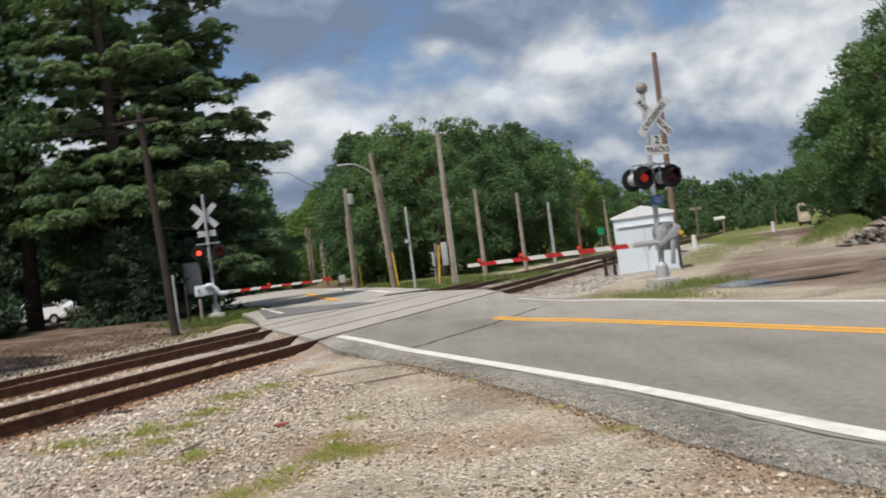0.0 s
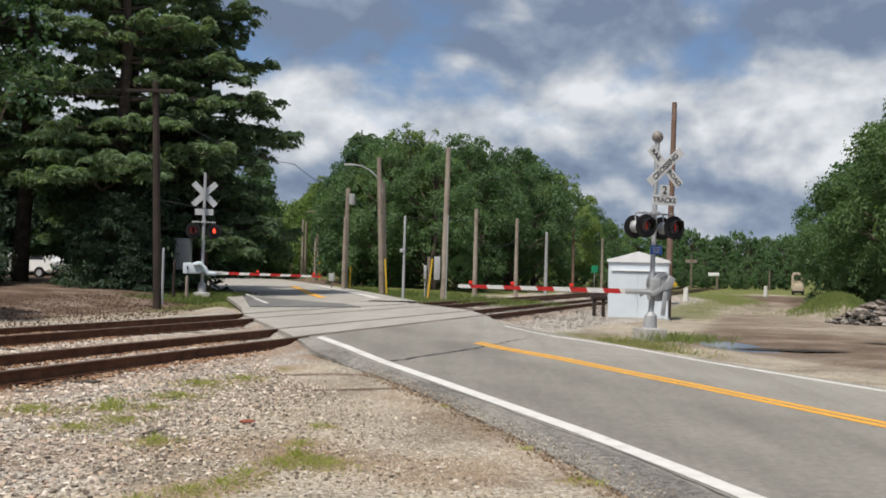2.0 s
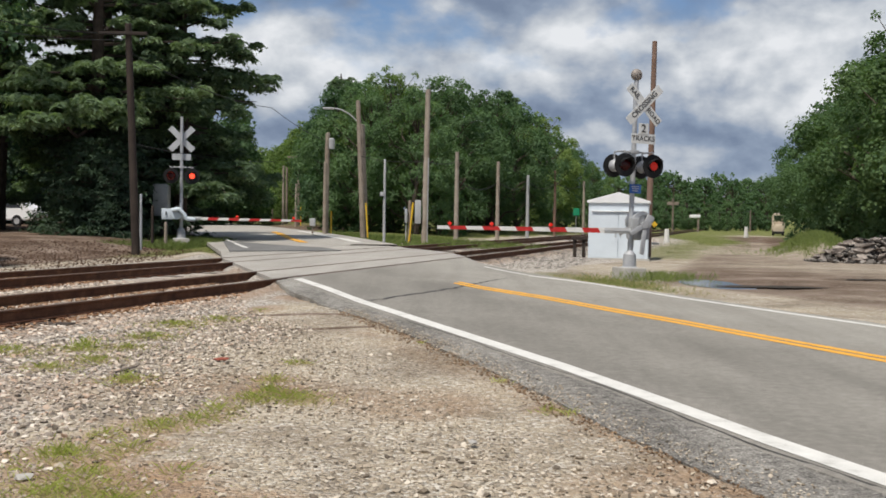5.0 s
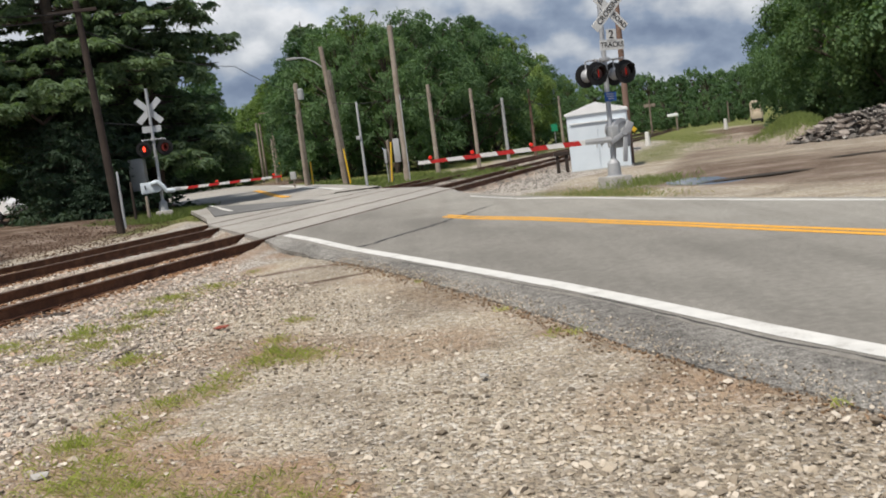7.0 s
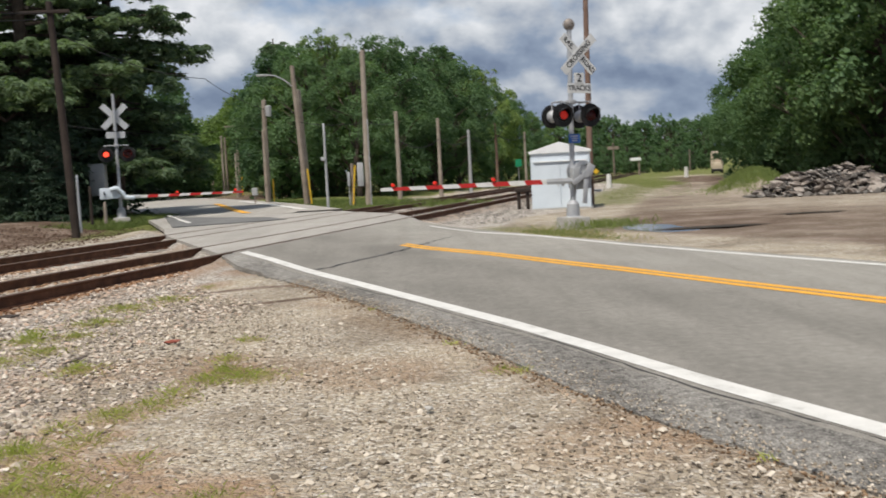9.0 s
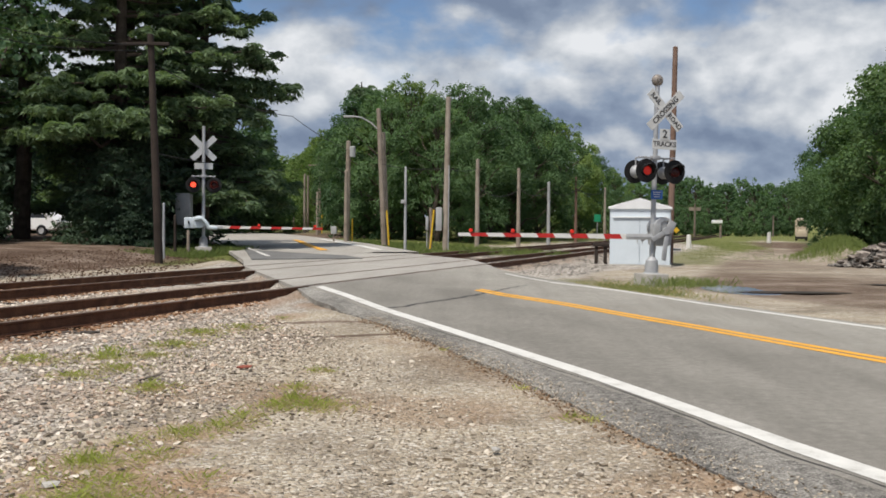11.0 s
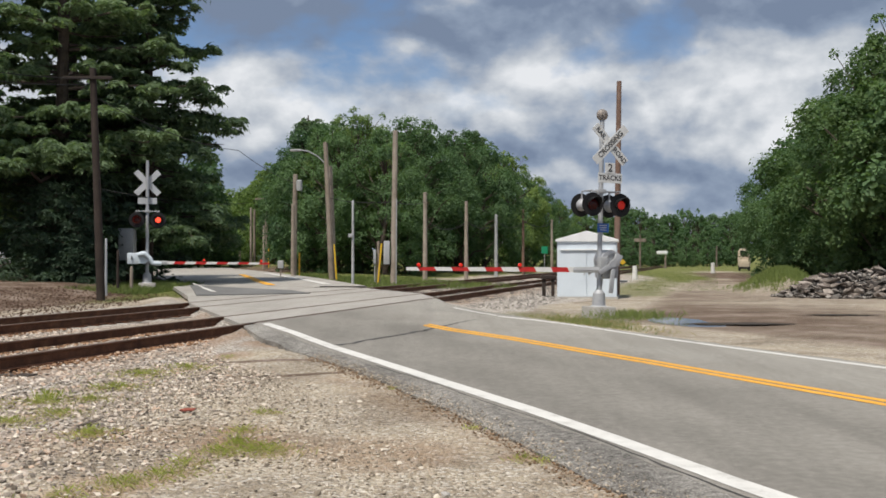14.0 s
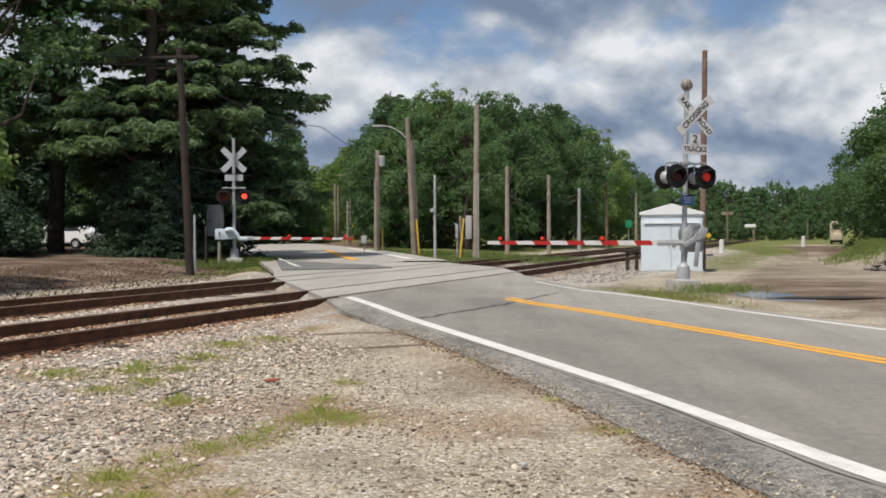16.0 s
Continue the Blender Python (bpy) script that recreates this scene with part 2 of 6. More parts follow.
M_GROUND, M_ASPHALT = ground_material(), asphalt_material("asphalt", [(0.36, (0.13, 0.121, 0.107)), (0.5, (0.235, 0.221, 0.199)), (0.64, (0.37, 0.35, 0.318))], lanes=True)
M_SHOULDER = asphalt_material("broken shoulder asphalt", [(0.40, (0.055, 0.052, 0.048)), (0.47, (0.175, 0.165, 0.15)), (0.53, (0.29, 0.274, 0.25)), (0.60, (0.50, 0.48, 0.44))], 55.0, 1.0, 0.025)
M_PALE = asphalt_material("dusty pale asphalt", [(0.36, (0.20, 0.188, 0.17)), (0.5, (0.33, 0.312, 0.285)), (0.64, (0.45, 0.43, 0.395))])
M_PATCH = asphalt_material("darker asphalt", [(0.36, (0.095, 0.095, 0.095)), (0.5, (0.15, 0.15, 0.148)), (0.64, (0.22, 0.215, 0.21))])
M_WHITE = paint_material("white road paint", (0.66, 0.65, 0.62), (0.36, 0.345, 0.315), 0.42)
M_YELLOW = paint_material("yellow road paint", (0.72, 0.36, 0.035), (0.40, 0.27, 0.10), 0.36)
M_RAIL = material("rusty rail", [(0.036, 0.016, 0.009), (0.10, 0.042, 0.021), (0.18, 0.085, 0.045)], 0.75, 4, 60, 0.4)
M_RAILTOP = material("worn rail head", [(0.11, 0.072, 0.052), (0.22, 0.16, 0.125)], 0.55, 3, 40, 0.1, 0.3)
M_TIE = material("weathered tie", [(0.03, 0.024, 0.02), (0.09, 0.072, 0.06), (0.16, 0.13, 0.11)], 0.9, 2, 30, 0.6, per=0.3)
M_WOOD = material("weathered pole wood", [(0.12, 0.095, 0.075), (0.24, 0.20, 0.165), (0.34, 0.30, 0.255)], 0.9, 1.5, 25, 0.5, per=0.25)
M_DARKWOOD = material("dark creosote pole", [(0.018, 0.013, 0.011), (0.036, 0.027, 0.023), (0.06, 0.046, 0.038)], 0.9, 1.5, 25, 0.5)
M_BROWNPOLE = material("reddish brown pole", [(0.09, 0.055, 0.04), (0.17, 0.11, 0.085), (0.24, 0.17, 0.14)], 0.9, 1.5, 25, 0.5)
M_ALU = material("brushed aluminium", [(0.36, 0.375, 0.40), (0.47, 0.485, 0.51)], 0.5, 5, 60, 0.1, 0.45)
M_GALV = material("galvanised steel", [(0.32, 0.33, 0.34), (0.46, 0.47, 0.48)], 0.6, 4, 50, 0.15, 0.3)
M_SILVER = material("silver paint", [(0.30, 0.31, 0.33), (0.43, 0.44, 0.46)], 0.55, 4, 50, 0.1, 0.2)
M_WHITEPAINT = material("white sheet metal", [(0.50, 0.56, 0.62), (0.62, 0.69, 0.75)], 0.55, 1.2, 25, 0.08)
M_ROOF = material("pale metal roof", [(0.62, 0.64, 0.66), (0.76, 0.78, 0.80)], 0.5, 2, 30, 0.08)
M_SIGN = material("white reflective sign", [(0.46, 0.475, 0.48), (0.60, 0.61, 0.61)], 0.5, 3, 30, 0.03)
M_SIGNBACK = material("bare sign back", [(0.40, 0.42, 0.44), (0.52, 0.54, 0.56)], 0.5, 4, 40, 0.05, 0.2)
M_BLACK = material("black paint", [(0.006, 0.006, 0.007), (0.016, 0.016, 0.017)], 0.6, 5, 50, 0.05)
M_LETTER = material("faded black lettering", [(0.03, 0.03, 0.033), (0.07, 0.07, 0.07)], 0.7, 8, 50, 0.0)
M_BELL = material("weathered bell metal", [(0.16, 0.14, 0.125), (0.34, 0.31, 0.29)], 0.6, 6, 40, 0.2, 0.3)
M_RED = material("red reflective sheeting", [(0.34, 0.018, 0.018), (0.48, 0.028, 0.026)], 0.45, 6, 40, 0.02)
M_ARMWHITE = material("white reflective sheeting", [(0.54, 0.54, 0.53), (0.68, 0.68, 0.66)], 0.45, 6, 40, 0.02)
M_LENS_OFF = material("dark red lens", [(0.03, 0.003, 0.003), (0.06, 0.005, 0.005)], 0.2, 30, 80, 0.3)
M_LENS_ON = material("lit red lens", [(0.6, 0.03, 0.02), (0.8, 0.05, 0.03)], 0.25, 30, 80, 0.2, emit=(1.0, 0.075, 0.035, 1.9))
M_LENS_MID = material("red lens seen off its axis", [(0.25, 0.012, 0.01), (0.4, 0.02, 0.016)], 0.25, 30, 80, 0.2, emit=(1.0, 0.05, 0.03, 0.2))
M_LENS_SMALL = material("small lit red lens", [(0.6, 0.03, 0.02), (0.8, 0.05, 0.03)], 0.25, 30, 80, 0.2, emit=(1.0, 0.08, 0.05, 0.2))
M_CONCRETE = material("concrete", [(0.30, 0.29, 0.27), (0.46, 0.44, 0.41)], 0.9, 3, 50, 0.3)
M_BLUE = material("blue sign", [(0.03, 0.10, 0.34), (0.05, 0.14, 0.42)], 0.5, 5, 40, 0.03)
M_GREEN = material("green sign", [(0.01, 0.20, 0.10), (0.02, 0.26, 0.13)], 0.5, 5, 40, 0.03)
M_YGUARD = material("yellow plastic guard", [(0.55, 0.34, 0.02), (0.70, 0.46, 0.04)], 0.6, 5, 40, 0.05)
M_WIRE = material("black cable", [(0.015, 0.015, 0.016), (0.03, 0.03, 0.03)], 0.7, 5, 40, 0.0)
M_CAR = material("white car paint", [(0.72, 0.73, 0.74), (0.80, 0.81, 0.82)], 0.25, 1, 10, 0.0, spec=0.6)
M_GLASSDARK = material("dark window glass", [(0.02, 0.022, 0.025), (0.03, 0.033, 0.036)], 0.1, 1, 10, 0.0, spec=0.6)
M_TRUCK = material("tan truck paint", [(0.40, 0.33, 0.25), (0.55, 0.47, 0.37)], 0.5, 3, 30, 0.05)
M_BARK = material("bark", [(0.035, 0.026, 0.02), (0.08, 0.062, 0.05), (0.13, 0.105, 0.085)], 0.95, 3, 25, 0.8, bump_dist=0.03)
M_SLAB = material("broken asphalt and stone", [(0.028, 0.024, 0.022), (0.08, 0.066, 0.057), (0.155, 0.13, 0.112), (0.30, 0.265, 0.235)], 0.9, 2.5, 40, 0.5, per=0.5, fine_mix=0.25)
M_LEAF = leaf_material("broad leaves", (0.042, 0.092, 0.045), (0.135, 0.22, 0.098), 0.4)
M_LEAF_B = leaf_material("bright broad leaves", (0.07, 0.13, 0.042), (0.22, 0.30, 0.10), 0.42)
M_LEAF_R = leaf_material("oak and maple leaves", (0.05, 0.105, 0.043), (0.165, 0.245, 0.096), 0.4)
M_NEEDLE = leaf_material("pine needles", (0.05, 0.088, 0.058), (0.205, 0.285, 0.155), 0.45)
# hemlock green taken almost to black: shade beneath the pines, put into the colour
M_HEMLOCK_SHADE = leaf_material("hemlock needles with shade in the colour", (0.016, 0.036, 0.025), (0.065, 0.105, 0.062), 0.25)
M_GRASS = leaf_material("grass blades", (0.22, 0.28, 0.05), (0.56, 0.58, 0.19), 0.45)
M_VERGE = leaf_material("verge grass blades", (0.07, 0.11, 0.03), (0.23, 0.28, 0.095), 0.35)
M_DRYGRASS = leaf_material("dry grass", (0.26, 0.22, 0.10), (0.50, 0.43, 0.22), 0.25)


def water_material():
    m = bpy.data.materials.new("puddle water")
    m.use_nodes = True
    nt = m.node_tree
    b = nt.nodes["Principled BSDF"]
    b.inputs["Base Color"].default_value = (0.05, 0.045, 0.04, 1)
    b.inputs["Roughness"].default_value = 0.04
    tc = nt.nodes.new("ShaderNodeTexCoord")
    bp = node(nt, "ShaderNodeBump", Strength=0.05, Distance=0.01)
    nt.links.new(noise_tex(nt, tc.outputs["Object"], 8.0), bp.inputs["Height"])
    nt.links.new(bp.outputs[0], b.inputs["Normal"])
    return m


M_WATER = water_material()


# ---------------------------------------------------------------- mesh helpers
def box(bm, c, size, bevel=0.0, turn=None):
    m = Matrix.Translation(c) @ (turn or Matrix()) @ Matrix.Diagonal((*size, 1))
    made = bmesh.ops.create_cube(bm, size=1.0, matrix=m)["verts"]
    if bevel:
        edges = list({e for v in made for e in v.link_edges})
        bmesh.ops.bevel(bm, geom=edges, offset=bevel, segments=2, affect="EDGES", profile=0.6)
    return bm


def tube(bm, a, b, r0, r1=None, seg=12, caps=True):
    a, b = Vector(a), Vector(b)
    d = b - a
    m = Matrix.Translation((a + b) / 2) @ d.to_track_quat("Z", "Y").to_matrix().to_4x4()
    bmesh.ops.create_cone(bm, cap_ends=caps, segments=seg, radius1=r0, radius2=r0 if r1 is None else r1, depth=d.length, matrix=m)
    return bm


def ball(bm, c, r, seg=16, squash=(1, 1, 1)):
    bmesh.ops.create_uvsphere(bm, u_segments=seg, v_segments=seg // 2 + 2, radius=r, matrix=Matrix.Translation(c) @ Matrix.Diagonal((*squash, 1)))
    return bm


def lathe(bm, pts, origin, axis, seg=20):
    """Turns a profile of (along, radius) round an axis."""
    q = Vector(axis).to_track_quat("Z", "Y").to_matrix()
    rings = []
    for h, r in pts:
        rings.append([bm.verts.new(Vector(origin) + q @ Vector((r * math.cos(2 * math.pi * k / seg), r * math.sin(2 * math.pi * k / seg), h))) for k in range(seg)])
    for a, b in zip(rings, rings[1:]):
        for k in range(seg):
            bm.faces.new((a[k], a[(k + 1) % seg], b[(k + 1) % seg], b[k]))
    return bm


def mesh_of(name, bm, mat, smooth=True):
    me = bpy.data.meshes.new(name)
    bmesh.ops.recalc_face_normals(bm, faces=bm.faces)
    bm.to_mesh(me)
    bm.free()
    for m in (mat if isinstance(mat, (list, tuple)) else [mat]):
        me.materials.append(m)
    if smooth:
        me.polygons.foreach_set("use_smooth", [True] * len(me.polygons))
        me.set_sharp_from_angle(angle=radians(35))
    return me


def part(name, bm, mat, parent, label="", smooth=True):
    ob = new(name, mesh_of(name, bm, mat, smooth))
    ob.parent = parent
    return tagged(ob, label)


def raw(name, verts, faces, mat, smooth=False):
    me = bpy.data.meshes.new(name)
    verts, faces = np.asarray(verts, dtype=np.float32), np.asarray(faces, dtype=np.int32)
    k = faces.shape[1]
    me.vertices.add(len(verts))
    me.vertices.foreach_set("co", verts.ravel())
    me.loops.add(faces.size)
    me.loops.foreach_set("vertex_index", faces.ravel())
    me.polygons.add(len(faces))
    me.polygons.foreach_set("loop_start", np.arange(0, faces.size, k, dtype=np.int32))
    me.polygons.foreach_set("use_smooth", np.full(len(faces), smooth))
    me.update(calc_edges=True)
    me.validate()
    me.materials.append(mat)
    return me


def empty(name, m, label, category, group=""):
    ob = new(name)
    ob.empty_display_size = 0.1
    ob.matrix_world = m
    return tagged(ob, label, category, group)


def lettering(word, size, mat, parent, m, name="lettering"):
    cu = bpy.data.curves.new(name, "FONT")
    cu.body, cu.size, cu.align_x, cu.align_y, cu.extrude, cu.offset = word, size, "CENTER", "CENTER", 0.002, 0.02 * size
    tmp = bpy.data.objects.new(name, cu)
    scene.collection.objects.link(tmp)
    bpy.context.view_layer.update()
    me = bpy.data.meshes.new_from_object(tmp.evaluated_get(bpy.context.evaluated_depsgraph_get()))
    bpy.data.objects.remove(tmp)
    bpy.data.curves.remove(cu)
    me.materials.clear()
    me.materials.append(mat)
    ob = new(name, me)
    ob.parent = parent
    ob.matrix_local = m
    return ob


# ---------------------------------------------------------------- the lie of the land
P4 = np.array([-3.669, 18.649])                 # where the nearest rail meets the road's edge
RD, RN = np.array([0.2768, 0.9609]), np.array([-0.9609, 0.2768])   # along the tracks, and across them (away)
RC = np.array([-0.04, 21.04])                 # a point of the yellow line
DD, DR = np.array([-0.362, 0.932]), np.array([0.932, 0.362])   # along the road, and to its right
RAILS = (0.0, 1.505, 4.03, 5.535)


def s_of(x, y):
    return (x - P4[0]) * RN[0] + (y - P4[1]) * RN[1]


def u_of(x, y):
    return (x - RC[0]) * DR[0] + (y - RC[1]) * DR[1]


def road_z(s):
    return np.interp(s, [-9, -5, -3, -1.5, 0, 1.5, 4.0, 5.6, 9, 16, 40], [0.0, 0.03, 0.07, 0.14, 0.178, 0.18, 0.178, 0.18, 0.23, 0.38, 0.5])


def land_z(x, y):
    s = s_of(x, y)
    return np.interp(s, [-6, -2, -1, 2, 4.2, 6.0, 8, 16, 40], [-0.05, -0.04, -0.01, 0.0, 0.0, 0.01, 0.03, 0.29, 0.44])


def at_su(s, u):
    """The plan point s metres across the tracks and u metres right of the yellow line."""
    k = (u - float((P4 - RC) @ DR) - s * float(RN @ DR)) / float(RD @ DR)
    p = P4 + RN * s + RD * k
    return float(p[0]), float(p[1])


def spread(lo, fine_lo, fine_hi, hi, step, grow=1.16):
    mid = list(np.arange(fine_lo, fine_hi + 1e-6, step))
    out, d, p = [], step, fine_hi
    while p < hi:
        d *= grow
        p += d
        out.append(p)
    pre, d, p = [], step, fine_lo
    while p > lo:
        d *= grow
        p -= d
        pre.append(p)
    return np.array(pre[::-1] + mid + out)


def sstep(a, b, x):
    t = np.clip((x - a) / (b - a), 0, 1)
    return t * t * (3 - 2 * t)


def smooth_noise(x, y, seed=0):
    """Cheap layered waves for patchiness."""
    rs = np.random.RandomState(seed)
    out = np.zeros_like(x)
    for k in range(14):
        a, f, p = rs.uniform(0, 2 * np.pi), rs.uniform(0.25, 2.6), rs.uniform(0, 2 * np.pi)
        out += np.sin((np.cos(a) * x + np.sin(a) * y) * f + p) / (1 + f)
    return out / 3.0


TUFTS = [(-4.05, 10.45, 0.17), (-2.94, 8.6, 0.11), (-3.7, 12.87, 0.20), (-3.34, 13.7, 0.16), (-3.67, 11.63, 0.17), (-3.6, 10.66, 0.12), (-1.69, 8.8, 0.08), (-1.58, 8.15, 0.11), (-1.68, 7.85, 0.10), (-1.67, 9.8, 0.07), (-1.87, 7.05, 0.10),
         (-1.82, 7.43, 0.07), (-2.53, 16.2, 0.20), (-3.84, 9.2, 0.13), (-3.61, 9.73, 0.13), (-1.35, 7.9, 0.12), (-2.09, 6.76, 0.13), (-2.06, 6.1, 0.09), (-2.37, 5.87, 0.16), (-2.35, 6.46, 0.06),
         (-2.09, 5.07, 0.22), (-1.78, 4.89, 0.20), (-1.48, 4.58, 0.18), (-1.22, 4.47, 0.15), (-1.06, 4.75, 0.12), (-0.83, 4.41, 0.11), (-2.07, 5.42, 0.12), (-1.6, 5.5, 0.07), (-4.7, 10.1, 0.20), (-3.0, 14.9, 0.12), (0.62, 7.55, 0.06)]
FAR_Y, FAR_X = [33.0, 41.0, 51.0, 63.0, 82.0, 130.0], [-4.4, -6.5, -9.6, -13.3, -19.5, -36.0]


def left_edge(s):
    return np.interp(s, [-22, -9.5, -7.8, -7.0, -6.2, -5.0, -3.0, -2.2, -1.4, -0.2, 6], [-4.22, -4.20, -4.15, -4.07, -3.97, -3.86, -3.90, -4.10, -4.28, -4.07, -3.7])


def right_edge(s):
    return np.interp(s, [-20, -5, -1.6, -0.17, 1.6, 6], [2.95, 3.02, 2.95, 3.85, 4.8, 4.9])


def line_u(s):
    """Where the white edge line on the gravel's side runs."""
    return np.interp(s, [-24, -11, -8.7, -7.9, -7.0, -5.0, -4.0, -2.3, -0.3], [-3.70, -3.60, -3.51, -3.43, -3.37, -3.37, -3.41, -3.50, -3.58])


def build_ground():
    xs, ys = spread(-900, -9, 9, 900, 0.14), spread(-200, 2.0, 24, 1800, 0.14)
    X, Y = np.meshgrid(xs, ys)
    s, u = s_of(X, Y), u_of(X, Y)
    n, n2 = smooth_noise(X, Y, 3), smooth_noise(X * 0.35, Y * 0.35, 5)
    Z = land_z(X, Y) + 0.018 * n * sstep(60, 20, Y) - 0.02
    # the bank under the pines, the mound by the stones, the berm of the lot
    Z += 0.25 * sstep(9, 14, s) * sstep(-9, -14, X) * (1 + 0.3 * n)
    Z += 1.0 * np.exp(-(((X - 15.2) / 1.3) ** 2 + ((Y - 44.0) / 2.5) ** 2))
    Z += 0.7 * np.exp(-(((X - 21.5) / 3.0) ** 2 + ((Y - 44.0) / 3.0) ** 2))
    for ra, rb in ((RAILS[0], RAILS[1]), (RAILS[2], RAILS[3])):
        Z += 0.045 * sstep(ra + 0.03, ra + 0.22, s) * sstep(rb - 0.03, rb - 0.22, s)
    Z += 0.02 * sstep(-1.6, -0.6, s) * sstep(0.0, -0.15, s)
    # hollows that hold the rain
    Z -= 0.075 * np.exp(-(((X - 5.9) / 0.66) ** 2 + ((Y - 24.0) / 1.5) ** 2)) + 0.05 * np.exp(-(((X - 7.3) / 0.9) ** 2 + ((Y - 23.0) / 0.6) ** 2))
    Z += 3.0 * sstep(110, 300, Y) * sstep(-5, -60, X) + 5.0 * sstep(250, 900, Y)
    # the ground keeps below the road
    under = (u > -4.6) & (u < 4.4) & (s < 16)
    under &= (u > left_edge(s)) & (u < right_edge(s))
    Z = np.where(under, np.minimum(Z, road_z(s) - 0.09), Z)
    Z = np.where((np.abs(s - 3.0) < 3.6) & (np.abs(u) < 4.2), np.minimum(Z, road_z(s) - 0.2), Z)
    cx = np.interp(Y, FAR_Y, FAR_X)
    far = sstep(5.6, 4.0, np.abs(X - cx)) * (Y > 34) * (s > 6.0)
    Z = Z * (1 - far) + np.minimum(Z, road_z(s_of(cx, Y)) - 0.10) * far
    reach = np.where((s > -0.25) & (s < 6.3), 0.3, 1.1)
    lip = sstep(1.0, 0.0, np.maximum(left_edge(s) - u, 0) / reach) * (u < 0) * (s < 9.0) * (s > -24)
    Z = np.where(under, Z, Z * (1 - lip) + (road_z(s) - np.where(s > -0.5, 0.05, 0.075)) * lip)
    lip2 = sstep(1.2, 0.0, np.maximum(u - right_edge(s), 0)) * (u > 0) * (s < -0.4) * (s > -24)
    Z = np.where(under, Z, Z * (1 - lip2) + (road_z(s) - 0.05) * lip2)
    zone = np.zeros(X.shape + (4,), dtype=np.float32)
    left = u < 0
    ball = sstep(-5.0, -2.5, s + 0.8 * n - 2.2 * left * sstep(-8.0, -5.5, u)) * sstep(8.6, 7.0, s)
    ball = np.maximum(ball, left * 0.6 * sstep(-10.5, -8.0, s + 0.9 * n) * sstep(-2.4, -3.8, X + 0.0 * Y + 0.8 * n) * (s < 0))
    zone[..., 0] = ball
    grass = 0.85 * sstep(8.2, 10.0, s + 0.8 * n) * sstep(-11.5, -9.5, X)
    grass = np.maximum(grass, 0.5 * (~left) * sstep(3.0, 3.5, u + 0.3 * n) * sstep(5.8, 4.2, u + 0.5 * n) * sstep(-7.5, -6.0, s) * sstep(-2.0, -3.4, s))
    grass = np.maximum(grass, (~left) * 0.55 * sstep(-2.2, -3.2, s + 0.5 * n) * sstep(-7.4, -5.6, s + 0.8 * n2) * sstep(35, 40, Y))
    grass = np.maximum(grass, 0.9 * sstep(40, 45, Y) * sstep(12.8, 14.4, X + 0.7 * n - 0.10 * (Y - 44)) * sstep(18.8, 16.8, X + 0.6 * n - 0.12 * (Y - 44)))
    grass = np.maximum(grass, 0.55 * sstep(60, 100, Y) + 0.3 * sstep(105, 125, Y))
    # a gravel track leads from the lot to the far woods
    grass = grass * (1 - 0.95 * sstep(2.2, 1.1, np.abs(X - 0.292 * Y + 0.5 * n2)) * sstep(33, 40, Y) * sstep(128, 118, Y))
    # thin grass between the gravel and the ballast by the camera
    weeds = np.zeros_like(X)
    for tx, ty, tr in TUFTS:
        weeds = np.maximum(weeds, np.exp(-((X - tx) ** 2 + (Y - ty) ** 2) / (2.6 * tr) ** 2))
    grass = np.maximum(grass, 0.46 * weeds)
    zone[..., 1] = grass
    soil = 1.0 * sstep(8.5, 10.0, s + 0.6 * n) * sstep(-9.2, -11.0, X)
    soil = np.maximum(soil, (~left) * 0.48 * sstep(4.2, 6.0, u) * sstep(-5.0, -7.0, s) * (1 + 0.5 * n2))
    soil = np.maximum(soil, sstep(0.4, 0.8, 1.1 * np.exp(-(((X - 21.5) / 3.0) ** 2 + ((Y - 44.0) / 3.0) ** 2))))
    # bare earth under the wood beside the lot
    soil = np.maximum(soil, 0.95 * sstep(17.0, 18.5, X + 0.6 * n - 0.12 * (Y - 44)) * sstep(40.5, 42.5, Y + 0.6 * n) * (Y < 100))
    # old cracks where the gravel meets the crossing
    for (xa, ya), (xb, yb) in (((-3.4, 14.35), (-1.75, 14.2)), ((-2.9, 12.6), (-1.1, 12.8))):
        q = np.clip(((X - xa) * (xb - xa) + (Y - ya) * (yb - ya)) / ((xb - xa) ** 2 + (yb - ya) ** 2), 0, 1)
        d = np.hypot(X - xa - q * (xb - xa), Y - ya - q * (yb - ya)) + 0.05 * n
        soil = np.maximum(soil, 0.75 * sstep(0.22, 0.05, d))
    zone[..., 2] = soil
    rust = sstep(0.75, 0.2, np.abs(s + 0.45)) * 0.8 + 0.5 * sstep(0.7, 0.2, np.abs(s - 3.0)) + 0.75 * sstep(0.34, 0.04, np.abs(u + 4.22 + 0.14 * n)) * (0.6 + 0.5 * n2) * (s < -4)
    rust += 0.95 * sstep(0.12, 0.5, weeds) * (0.75 + 0.4 * n)
    rust += 0.55 * sstep(0.30, 0.62, smooth_noise(X * 1.3, Y * 1.3, 29)) * (s < -2.5) * (u < -4.2)
    zone[..., 3] = np.clip(rust, 0, 1)
    ny, nx = X.shape
    i = np.arange(ny * nx).reshape(ny, nx)
    f = np.stack([i[:-1, :-1], i[:-1, 1:], i[1:, 1:], i[1:, :-1]], -1).reshape(-1, 4)
    me = raw("ground", np.stack([X, Y, Z], -1).reshape(-1, 3), f, M_GROUND, True)
    at = me.color_attributes.new("zone", "FLOAT_COLOR", "POINT")
    at.data.foreach_set("color", zone.reshape(-1))
